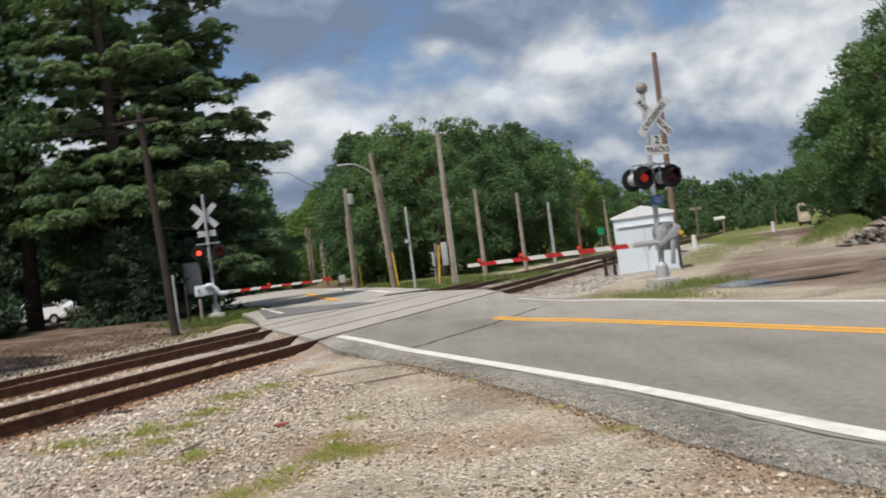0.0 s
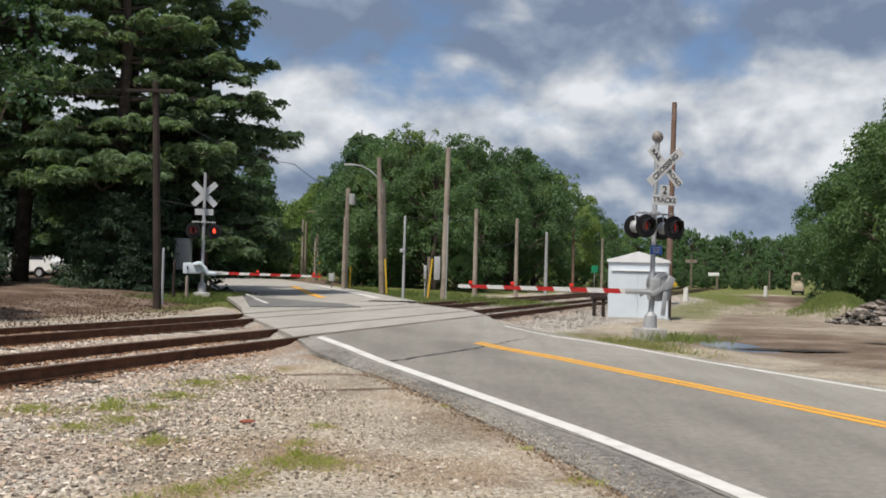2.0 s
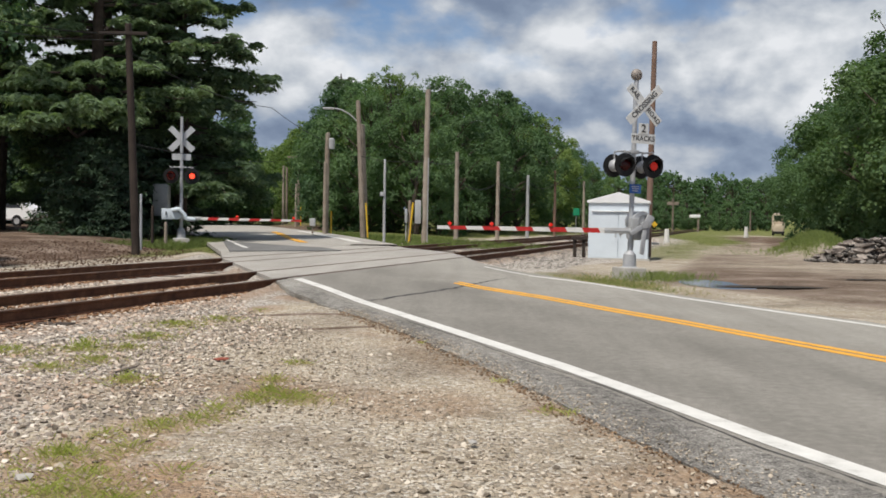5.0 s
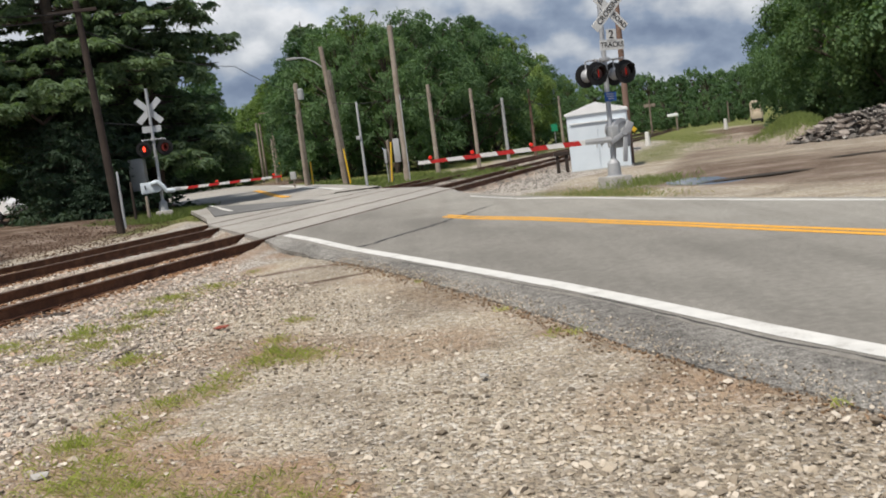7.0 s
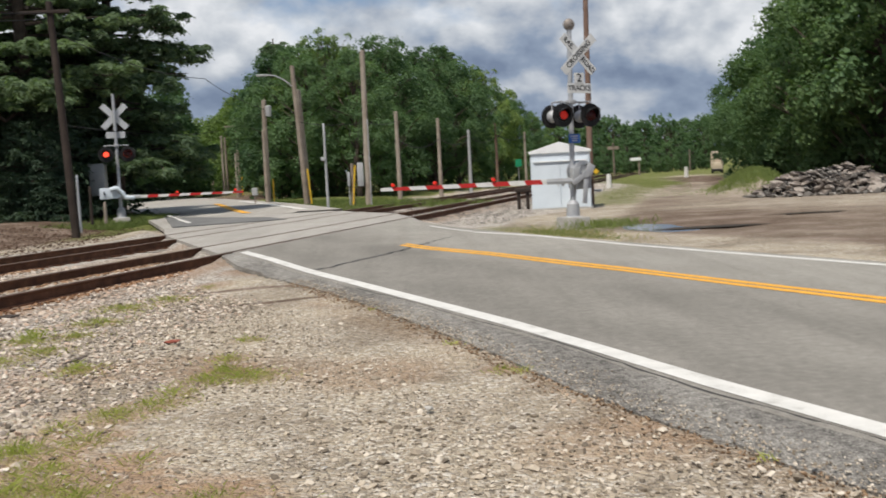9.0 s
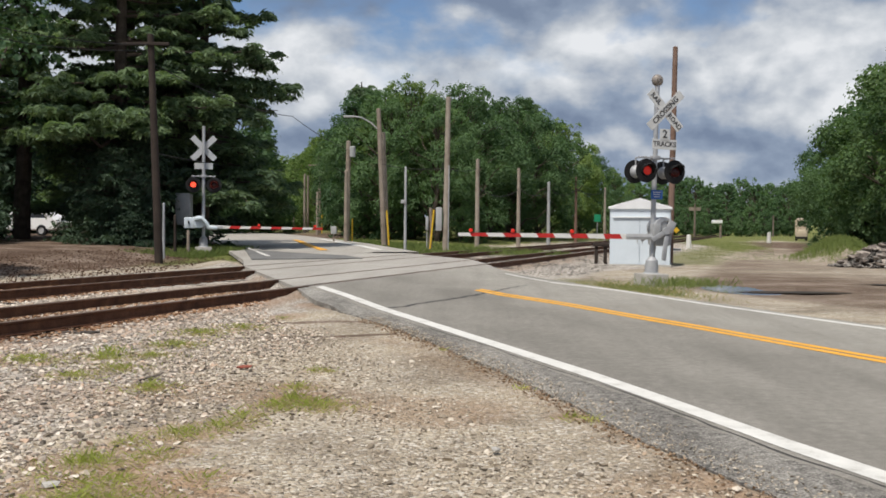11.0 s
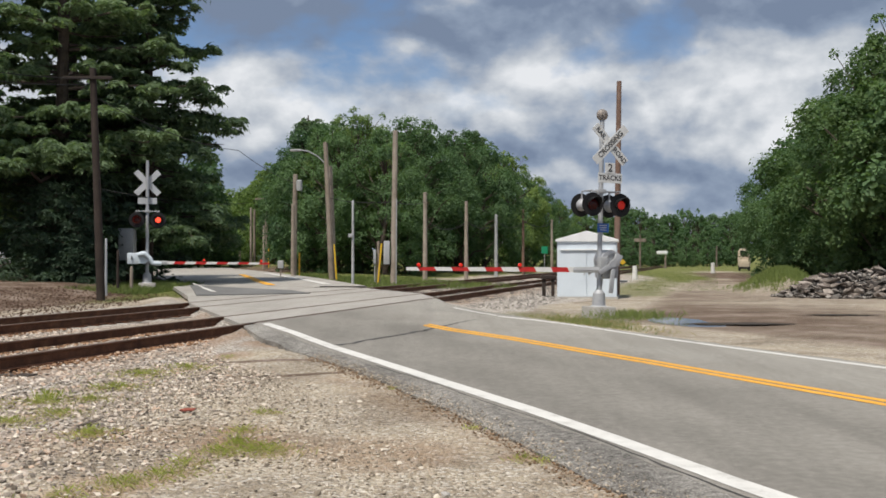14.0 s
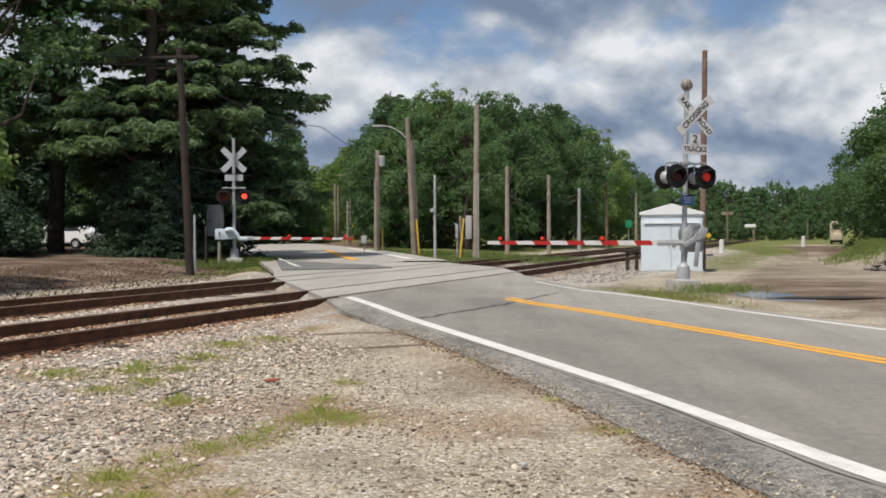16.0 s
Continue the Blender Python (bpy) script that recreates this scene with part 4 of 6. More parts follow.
add_gate(far_signal, FAR.inverted() @ _arm, 4.25, 0.11, 0.075, 0.62, False, (1.75, 3.95))


# ---------------------------------------------------------------- shed
def build_shed():
    w, d, h = 2.16, 2.4, 2.2
    th = empty("equipment_shed", pose(4.56, 37.3, -0.08, 0, 0, -11), "white sheet-metal signal equipment shed with low gabled roof", "shed")
    bm = box(bmesh.new(), (w / 2, d / 2, h / 2), (w, d, h), 0.01)
    part("body", bm, M_WHITEPAINT, th, "", False)
    bm = bmesh.new()
    pr = [(-0.06, h - 0.02), (w / 2, h + 0.30), (w + 0.06, h - 0.02), (w + 0.06, h - 0.10), (-0.06, h - 0.10)]
    a = [bm.verts.new((x, -0.07, z)) for x, z in pr]
    b = [bm.verts.new((x, d + 0.07, z)) for x, z in pr]
    bm.faces.new(a)
    bm.faces.new(b[::-1])
    for k in range(5):
        bm.faces.new((a[k], a[(k + 1) % 5], b[(k + 1) % 5], b[k]))
    bmesh.ops.bevel(bm, geom=list(bm.edges), offset=0.01, segments=1, affect="EDGES")
    part("roof", bm, M_ROOF, th, "pale shallow metal roof", False)
    for x0, x1 in ((0.14, w / 2 - 0.01), (w / 2 + 0.01, w - 0.14)):
        bm = box(bmesh.new(), ((x0 + x1) / 2, -0.018, 0.92), (x1 - x0, 0.03, 1.66), 0.008)
        dr = part("door", bm, M_WHITEPAINT, th, "", False)
        bm = box(bmesh.new(), (x1 - 0.08 if x0 < 1 else x0 + 0.08, -0.045, 0.95), (0.03, 0.04, 0.16), 0.006)
        part("handle", bm, M_GALV, dr)
    bm = box(bmesh.new(), (w / 2, -0.05, 1.80), (w - 0.22, 0.09, 0.05), 0.01)
    part("drip_rail", bm, M_ROOF, th, "", False)
    bm = box(bmesh.new(), (w / 2, d / 2, 0.0), (w + 0.12, d + 0.12, 0.16), 0.02)
    part("plinth", bm, M_CONCRETE, th, "concrete plinth")
    return th


build_shed()


# ---------------------------------------------------------------- poles
def pole(x, y, z0, z1, r, mat, label, lean=(0, 0), name="utility_pole", group="poles along the tracks"):
    th = empty(name, pose(x, y, z0), label, "utility pole" if name == "utility_pole" else "post", group)
    H = z1 - z0
    bm = lathe(bmesh.new(), [(-0.4, 0.001), (-0.4, r)] + [(H * q, r * (1 - 0.25 * q)) for q in (0, 0.2, 0.4, 0.6, 0.8, 1.0)] + [(H + 0.02, r * 0.6), (H + 0.03, 0.001)], (0, 0, 0), (0, 0, 1), 12)
    for v in bm.verts:
        q = max(0.0, v.co.z / H)
        v.co.x += lean[0] * q
        v.co.y += lean[1] * q
    part("shaft", bm, mat, th)
    return th


def guard(th, x, y, z0, z1, lean=0.0):
    bm = tube(bmesh.new(), (x, y, z0), (x + lean, y, z1), 0.045, 0.045, 8)
    part("guy_guard", bm, M_YGUARD, th, "yellow guy-wire guard")


def put(px, D):
    return (px - 784) / 1794.6 * D


def hgt(py, D):
    return 1.40 - (py - 452) / 1794.6 * D


pA = pole(put(714, 50), 50, 0.12, hgt(227, 50), 0.16, M_WOOD, "tall weathered wooden pole with cabinet beside the tracks", (0.08, 0))
bm = box(bmesh.new(), (-0.33, -0.1, 1.55), (0.30, 0.3, 1.15), 0.03)
part("meter_box", bm, M_GALV, pA, "grey metal cabinet")
bm = tube(bmesh.new(), (0.14, -0.17, 0.0), (0.15, -0.14, 4.2), 0.03, None, 8)
part("conduit", bm, M_GALV, pA)
guard(pA, -0.75, -0.3, 0.0, 2.0, 0.18)
bm = tube(bmesh.new(), (-0.62, -0.3, 1.9), (0.0, 0, 5.2), 0.012, None, 6)
part("guy_wire", bm, M_WIRE, pA)
post = pole(put(687, 50), 50.2, 0.12, hgt(423, 50), 0.10, M_WOOD, "short weathered wooden post with grey meter box", (0, 0), "post", "")
bm = box(bmesh.new(), (-0.17, -0.12, 1.35), (0.14, 0.2, 0.7), 0.03)
part("meter_box", bm, M_ALU, post)
bm = tube(bmesh.new(), (-0.17, -0.12, 0), (-0.17, -0.12, 1.2), 0.03, None, 8)
part("conduit", bm, M_GALV, post)

pB = pole(put(1109, 40), 40.0, -0.1, hgt(138, 40), 0.13, M_BROWNPOLE, "tall reddish-brown pole behind the equipment shed", (0.10, 0))
bm = box(bmesh.new(), (0.22, -0.1, 2.85 - 1.5), (0.17, 0.03, 0.18), 0.01, pose(0, 0, 0, 0, 45, 0))
part("warning_plate", bm, M_YGUARD, pB, "small yellow plate")
bm = box(bmesh.new(), (0.25, 0, 0.6), (0.35, 0.08, 0.08), 0.01)
part("bracket", bm, M_GALV, pB)

# the street lamp's pole and its twin
pD = pole(put(605, 52), 52.0, 0.35, hgt(248, 52), 0.15, M_WOOD, "leaning wooden street-lamp pole with a curved arm", (-0.34, 0), "utility_pole", "poles by the road")
zl = hgt(285, 52) - 0.35
bm = bmesh.new()
pts = [(-0.32, 0, zl), (-0.75, -0.05, zl + 0.38), (-1.2, -0.1, zl + 0.62), (-1.65, -0.15, zl + 0.68)]
for a, b in zip(pts, pts[1:]):
    tube(bm, a, b, 0.035, None, 8)
part("lamp_arm", bm, M_GALV, pD, "curved galvanised arm")
bm = box(bmesh.new(), (-1.85, -0.17, zl + 0.66), (0.55, 0.2, 0.11), 0.045)
part("lamp_head", bm, M_GALV, pD)
guard(pD, 0.28, -0.3, -0.1, 1.75, -0.13)
pD2 = pole(put(609, 52.6), 52.6, 0.35, hgt(290, 52.6), 0.16, M_WOOD, "weathered wooden pole leaning beside the street lamp", (-0.22, 0), "utility_pole", "poles by the road")
pC = pole(put(538, 58), 58.0, 0.4, hgt(305, 58), 0.17, M_WOOD, "weathered wooden pole with a transformer can", (0.08, 0), "utility_pole", "poles by the road")
bm = lathe(bmesh.new(), [(0, 0.01), (0, 0.18), (0.55, 0.19), (0.6, 0.12), (0.62, 0.01)], (0.30, 0, hgt(333, 58) - 0.4), (0, 0, 1), 14)
part("transformer", bm, M_GALV, pC, "grey transformer can")
guard(pC, 0.35, -0.2, 0.0, 1.3)
pC2 = pole(put(535, 57), 57.4, 0.4, hgt(357, 57), 0.13, M_WOOD, "shorter wooden pole strapped beside a taller one", (0.0, 0), "utility_pole", "poles by the road")
pM = pole(put(642, 44), 44.0, 0.15, hgt(351, 44), 0.065, M_GALV, "slim galvanised steel pole with a small sensor box", (0, 0), "signal_post", "")
bm = box(bmesh.new(), (-0.1, -0.06, hgt(412, 44) - 0.15), (0.18, 0.12, 0.16), 0.02)
part("sensor_box", bm, M_GALV, pM)
for px, top, D, r, mt in ((770, 336, 58, 0.14, M_WOOD), (843, 352, 66, 0.14, M_WOOD), (896, 375, 75, 0.14, M_GALV), (944, 366, 86, 0.13, M_BROWNPOLE), (995, 384, 98, 0.14, M_WOOD)):
    zz = float(land_z(put(px, D), D))
    pole(put(px, D), D, zz, hgt(top, D), r, mt, "weathered wooden pole standing before the trees", (0.0, 0))
# poles far down the road
for px, top, D in ((463, 364, 95), (469, 366, 100), (490, 335, 88), (486, 395, 80), (443, 422, 110), (396, 418, 120)):
    zz = float(land_z(put(px, D), D))
    p = pole(put(px, D), D, zz, hgt(top, D), 0.14, M_WOOD, "distant wooden utility pole beside the road", (0.0, 0), "utility_pole", "distant poles")
    if px == 490:
        bm = box(bmesh.new(), (0, 0, hgt(348, D) - zz), (2.0, 0.12, 0.12), 0.01)
        part("crossarm", bm, M_WOOD, p)
        guard(p, -0.2, -0.3, 0, 1.9)
        guard(p, 0.25, -0.3, 0, 1.8)
for px, top, D in ((1152, 411, 150), (1197, 437, 140), (1288, 430, 170)):
    p = pole(put(px, D), D, 0.0, hgt(top, D), 0.16, M_WOOD, "distant wooden utility pole before the woods", (0, 0), "utility_pole", "distant poles")
    if px == 1152:
        bm = box(bmesh.new(), (0, 0, hgt(420, D)), (1.7, 0.15, 0.5), 0.03)
        part("crossarm", bm, M_WOOD, p)
    if px == 1197:
        bm = box(bmesh.new(), (-0.5, -0.1, hgt(442, D)), (1.5, 0.3, 0.45), 0.12)
        part("lamp_head", bm, M_CAR, p, "white lamp head")

# the dark pole under the pines, with its arm
pL = pole(put(198, 31.6), 31.6, 0.25, hgt(118, 31.6), 0.135, M_DARKWOOD, "dark creosoted utility pole under the pines", (-0.28, 0), "utility_pole", "")
bm = box(bmesh.new(), (-0.4, -0.1, hgt(135, 31.6) - 0.25), (1.5, 0.1, 0.1), 0.01)
tube(bm, (-0.9, -0.1, hgt(132, 31.6) - 0.2), (-0.9, -0.1, hgt(126, 31.6) - 0.2), 0.04, None, 8)
part("crossarm", bm, M_DARKWOOD, pL)
# small posts and a cabinet by the far signal
cab = empty("signal_cabinet", pose(put(238, 41), 41.5, 0.2), "grey steel signal cabinet on a post beside the pines", "cabinet")
bm = box(bmesh.new(), (0, 0, 1.75), (0.62, 0.45, 1.3), 0.02)
part("body", bm, M_GALV, cab)
bm = box(bmesh.new(), (0, -0.24, 1.75), (0.54, 0.03, 1.2), 0.01)
part("door", bm, M_GALV, cab)
bm = tube(bmesh.new(), (0, 0, 0), (0, 0, 1.15), 0.06, None, 8)
part("leg", bm, M_DARKWOOD, cab)
for px, top, bot, D, r, mt, lab in ((207, 419, 470, 34, 0.05, M_ALU, "slim pale marker post under the pines"), (228, 440, 500, 36, 0.06, M_DARKWOOD, "short dark wooden post in the grass"), (252, 468, 505, 37, 0.07, M_WOOD, "leaning stub of a wooden post in the grass"),
                             (1142, 466, 480, 70, 0.2, M_ARMWHITE, "pale concrete marker post beside the tracks"), (1281, 460, 470, 100, 0.22, M_ARMWHITE, "distant white box beside the tracks")):
    x = put(px, D)
    pole(x, D, float(land_z(x, D)), hgt(top, D), r, mt, lab, (0, 0), "marker_post", "")
# little grey box on a stake, and street sign
bx = empty("junction_box", pose(put(515, 56), 56, 0.4), "small grey junction box on a stake in the grass", "utility box")
part("body", box(bmesh.new(), (0, 0, 0.65), (0.3, 0.25, 0.42), 0.03), M_GALV, bx)
part("stake", tube(bmesh.new(), (0, 0, -0.2), (0, 0, 0.5), 0.05, None, 8), M_WOOD, bx)
gs = empty("street_sign", pose(put(982, 96), 96, 0.3) @ Matrix.Diagonal((0.62, 0.8, 1.25, 1)), "small green street sign on a post", "sign")
part("post", tube(bmesh.new(), (0, 0, -0.2), (0, 0, 1.6), 0.05, None, 8), M_GALV, gs)
part("plate", box(bmesh.new(), (0, -0.05, 1.5), (0.95, 0.04, 0.55), 0.01), M_GREEN, gs, "green plate", False)
# low relay stand beside the shed
rl = empty("relay_stand", pose(put(988, 38.5), 38.5, -0.03), "dark steel switch stand beside the equipment shed", "switch stand")
for sx in (-0.17, 0.17):
    part("leg", box(bmesh.new(), (sx, 0, 0.35), (0.12, 0.16, 0.7), 0.02), M_DARKWOOD, rl)
part("top", box(bmesh.new(), (0, 0, 0.72), (0.6, 0.3, 0.14), 0.03), M_DARKWOOD, rl)


# ---------------------------------------------------------------- overhead lines
def wire(pts_from, pts_to, sag, r=0.014, label="thin black overhead cable between the poles"):
    a, b = Vector(pts_from), Vector(pts_to)
    bm = bmesh.new()
    n, rings = 18, []
    side = (b - a).cross(Vector((0, 0, 1))).normalized()
    for k in range(n + 1):
        q = k / n
        p = a.lerp(b, q) - Vector((0, 0, sag * 4 * q * (1 - q)))
        rings.append([bm.verts.new(p + side * (r * math.cos(1.2566 * m)) + Vector((0, 0, r * math.sin(1.2566 * m)))) for m in range(5)])
    for r0, r1 in zip(rings, rings[1:]):
        for m in range(5):
            bm.faces.new((r0[m], r0[(m + 1) % 5], r1[(m + 1) % 5], r1[m]))
    me = mesh_of("overhead_cable", bm, M_WIRE)
    tagged(new("overhead_cable", me), label, "cable", "overhead cables")


def P(px, py, D):
    return (put(px, D), D, hgt(py, D))


wire(P(180, 145, 31.6), P(-260, 85, 26), 0.3)
wire(P(188, 135, 31.6), P(-260, 60, 26), 0.3)
wire(P(440, 262, 45), P(540, 320, 58), 0.15)
wire(P(190, 170, 31.6), P(440, 262, 45), 0.3)
wire(P(195, 330, 31.6), P(490, 347, 88), 0.5)
wire(P(597, 345, 52), P(716, 352, 50), 0.15)
wire(P(716, 352, 50), P(770, 352, 58), 0.15)
for (p1, d1), (p2, d2) in zip(((770, 58), (843, 66), (896, 75), (944, 86)), ((843, 66), (896, 75), (944, 86), (995, 98))):
    wire(P(p1, 385, d1), P(p2, 388, d2), 0.5, 0.02)
wire(P(1152, 418, 150), P(1288, 432, 170), 0.7, 0.03)


# ---------------------------------------------------------------- trees
def leaves(points, normals, size, rs, jitter=0.6, aspect=1.35):
    """Four-cornered leaf clumps set about given points."""
    n = len(points)
    d = rs.normal(size=(n, 3))
    a = np.cross(normals, d)
    a /= np.linalg.norm(a, axis=1)[:, None] + 1e-9
    nn = normals / (np.linalg.norm(normals, axis=1)[:, None] + 1e-9) + rs.normal(size=(n, 3)) * jitter
    nn /= np.linalg.norm(nn, axis=1)[:, None] + 1e-9
    b = np.cross(nn, a)
    b /= np.linalg.norm(b, axis=1)[:, None] + 1e-9
    sz = size * rs.uniform(0.55, 1.35, size=(n, 1))
    a, b = a * sz * aspect / 2, b * sz / 2
    bend = nn * sz * 0.18
    v = np.stack([points - a - bend, points - 0.15 * a + b, points + a - bend, points + 0.1 * a - b], 1)
    return v.reshape(-1, 3), np.arange(4 * n).reshape(n, 4)


def branch(bm, a, b, r0, r1, rs, n=4, wob=0.12, seg=7):
    a, b = np.array(a, float), np.array(b, float)
    prev, L = a, np.linalg.norm(b - a)
    for k in range(1, n + 1):
        p = a + (b - a) * k / n + (rs.normal(size=3) * wob * L / n if k < n else 0)
        tube(bm, prev, p, r0 + (r1 - r0) * (k - 1) / n, r0 + (r1 - r0) * k / n, seg, False)
        prev = p


def broad_tree(seed, h, spread_r, n_leaf, mat, size=0.34, low=0.12):
    rs = np.random.RandomState(seed)
    th = empty("broadleaf_tree", Matrix(), "leafy green broadleaf tree in summer", "tree", "trees of the wood")
    bm = bmesh.new()
    branch(bm, (0, 0, -0.3), (rs.uniform(-.4, .4), rs.uniform(-.4, .4), h * 0.8), 0.022 * h, 0.004 * h, rs, 7, 0.06, 9)
    lobes = []
    ph = rs.uniform(0, 6.28, 4)
    # limbs that each end in a heap of smaller heaps
    for k in range(26):
        q = (k + rs.uniform(0, 1)) / 26
        z = h * (low + 0.05 + (0.90 - low) * q ** 0.9)
        a = k * 2.4 + rs.uniform(-0.5, 0.5)
        uneven = 1 + 0.20 * math.sin(2 * a + ph[0] + 3 * q) + 0.16 * math.sin(3 * a + ph[1] - 5 * q)
        rad = spread_r * uneven * (math.sin(math.pi * min(1, q * 0.80 + 0.17)) ** 0.75)
        big = spread_r * rs.uniform(0.24, 0.36) * (1.15 - 0.5 * q)
        d = max(0.0, rad - big * 0.6)
        c = np.array([d * math.cos(a), d * math.sin(a), z])
        branch(bm, (0, 0, max(0.3, z - 0.24 * h)), c, 0.008 * h, 0.002 * h, rs, 3, 0.15, 5)
        for m in range(7):
            v = rs.normal(size=3) + np.array([math.cos(a) * 0.5, math.sin(a) * 0.5, 0.35])
            v /= np.linalg.norm(v)
            lobes.append((c + v * big * np.array([0.95, 0.95, 0.75]), big * rs.uniform(0.40, 0.75)))
    for k in range(16):
        a, d = rs.uniform(0, 2 * np.pi), spread_r * rs.uniform(0.05, 0.62)
        c = np.array([d * math.cos(a), d * math.sin(a), h * (rs.uniform(0.90, 1.06) - 0.16 * (d / spread_r) ** 2)])
        lobes.append((c, spread_r * rs.uniform(0.06, 0.13)))
        branch(bm, (0, 0, h * 0.70), c, 0.004 * h, 0.0015 * h, rs, 3, 0.1, 5)
    part("trunk", bm, M_BARK, th)
    w = np.array([r ** 2 for _, r in lobes])
    cnt = rs.multinomial(n_leaf, w / w.sum())
    pts, nrm = [], []
    for (c, r), m in zip(lobes, cnt):
        v = rs.normal(size=(2 * m + 40, 3))
        v /= np.linalg.norm(v, axis=1)[:, None]
        o = np.array([c[0], c[1], 0]) / (np.hypot(c[0], c[1]) + 0.3) * 0.7 + np.array([0, 0, 0.75])
        v = v[v @ o > 0.02 + 0.22 * rs.normal(size=len(v))][:m]
        m = len(v)
        rr = r * (1 + 0.30 * np.sin(v[:, :1] * 5 + c[0]) * np.sin(v[:, 1:2] * 6 + c[1])) * rs.uniform(0.62, 1.25, size=(m, 1))
        pts.append(c + v * rr * np.array([0.95, 0.95, 0.9]))
        nrm.append(v + np.array([0, 0, 0.5]))
    v, f = leaves(np.concatenate(pts), np.concatenate(nrm), size, rs)
    ob = new("crown", raw("crown", v, f, mat))
    ob.parent = th
    return th


def pine_tree(seed, h, reach, n_leaf, bare=0.08, gap=1.0, needle=0.085, mat=None):
    rs = np.random.RandomState(seed)
    th = empty("pine_tree", Matrix(), "tall dark white pine with layered boughs", "tree", "pines beside the crossing")
    bm = bmesh.new()
    top = np.array([rs.uniform(-.3, .3), rs.uniform(-.3, .3), h])
    branch(bm, (0, 0, -0.4), top, 0.02 * h, 0.004 * h, rs, 9, 0.02, 10)
    pts, nrm = [], []
    boughs = []
    z = bare * h
    while z < h * 0.99:
        q = z / h
        for k in range(rs.randint(3, 7)):
            a = rs.uniform(0, 2 * np.pi)
            L = reach * (1 - q) ** 0.58 * rs.uniform(0.55, 1.08) + 0.4
            boughs.append((z + rs.uniform(-.3, .3), a, L))
        z += h * rs.uniform(0.030, 0.050) * gap
    tot = sum(L ** 1.5 for _, _, L in boughs)
    for z, a, L in boughs:
        q = z / h
        # low boughs sag at the tip, high ones rise
        rise = L * (-0.20 + 0.42 * q)
        d = np.array([math.cos(a), math.sin(a), 0])
        base = top * q * np.array([1, 1, 0]) + np.array([0, 0, z])
        tip = base + d * L + np.array([0, 0, rise])
        branch(bm, base, tip, 0.008 * h * (0.4 + L / reach) * 0.5, 0.012, rs, 3, 0.1, 5)
        m = max(30, int(n_leaf * L ** 1.5 / tot))
        # side twigs, each with a fan of soft tufts
        side = np.array([-d[1], d[0], 0])
        pads = max(6, int(L * 5.0))
        pt = rs.uniform(0.10, 1.03, size=pads) ** 0.72
        pw = rs.uniform(-1, 1, size=pads) * L * 0.36 * np.sin(np.pi * np.clip(pt * 0.82 + 0.12, 0, 1))
        pr = rs.uniform(0.24, 0.58, size=pads) * (0.7 + 0.3 * L / reach)
        pz = rs.normal(size=pads) * 0.10 - 0.06 * np.abs(pw)
        pick = rs.randint(0, pads, size=m)
        rad = rs.uniform(0, 1, size=m) ** 0.6 * (0.75 + 0.5 * rs.uniform(0, 1, size=m) ** 4)
        th_ = rs.uniform(0, 2 * np.pi, size=m)
        off = np.stack([np.cos(th_) * rad, np.sin(th_) * rad, 0.42 * (1 - rad ** 2) - 0.12 + rs.normal(size=m) * 0.13], 1) * pr[pick][:, None]
        p = base + (tip - base) * pt[pick][:, None] + side * pw[pick][:, None] + off
        p[:, 2] += pz[pick]
        pts.append(p)
        nrm.append(np.tile([0, 0, 0.55], (m, 1)) + off / pr[pick][:, None] * 0.9)
    part("trunk", bm, M_BARK, th)
    v, f = leaves(np.concatenate(pts), np.concatenate(nrm), needle, rs, 1.0, 3.4)
    ob = new("crown", raw("crown", v, f, mat or M_NEEDLE))
    ob.parent = th
    return th


def place(src, spots, label=""):
    """Further trees like the first, each turned and sized for its place; the first stands at the first spot."""
    for k, (x, y, turn, sc, *zs) in enumerate(spots):
        z = float(land_z(x, y)) + (zs[1] if len(zs) > 1 else 0) - 0.1
        m = pose(x, y, z, 0, 0, turn) @ Matrix.Diagonal((sc, sc, sc * (zs[0] if zs else 1), 1))
        if k == 0:
            src.matrix_world = m
            ob = src
            keep = m
        else:
            loc, q, s3 = m.decompose()
            src_scale = src.scale.copy()
            ob = copy_thing(src, Matrix.LocRotScale(loc, q, Vector([s3[i] / src_scale[i] for i in range(3)])))
        if label:
            ob["label"] = label


rt = random.Random(12)


def row_of(px0, px1, D0, D1, n, s0, s1, zs=1.0):
    out = []
    for k in range(n):
        px = px0 + (px1 - px0) * (k + rt.uniform(0.2, 0.8)) / n
        D = D0 + (D1 - D0) * (k + 0.5) / n + rt.uniform(-2.5, 2.5)
        out.append((put(px, D), D, rt.uniform(0, 360), rt.uniform(s0, s1), zs))
    return out


bA = broad_tree(1, 12.0, 4.2, 26000, M_LEAF, 0.135)
bB = broad_tree(2, 12.0, 4.4, 26000, M_LEAF, 0.135)
bC = broad_tree(3, 12.0, 3.8, 26000, M_LEAF_B, 0.135)
bI = broad_tree(9, 12.0, 4.2, 9000, M_LEAF_B, 0.22)
bJ = broad_tree(16, 12.0, 4.2, 9000, M_LEAF, 0.22)
bD = broad_tree(4, 5.0, 3.0, 5500, M_LEAF, 0.18, 0.0)
bE = broad_tree(5, 4.0, 2.6, 6500, M_LEAF_B, 0.16, 0.0)
bF = broad_tree(6, 12.0, 4.4, 3600, M_LEAF, 0.42, 0.0)
bG = broad_tree(7, 3.6, 2.6, 9000, M_HEMLOCK_SHADE, 0.13, 0.0)
bH = broad_tree(8, 17.0, 5.2, 11000, M_LEAF, 0.18, 0.2)
bR = broad_tree(10, 12.0, 4.2, 26000, M_LEAF_R, 0.135, 0.10)
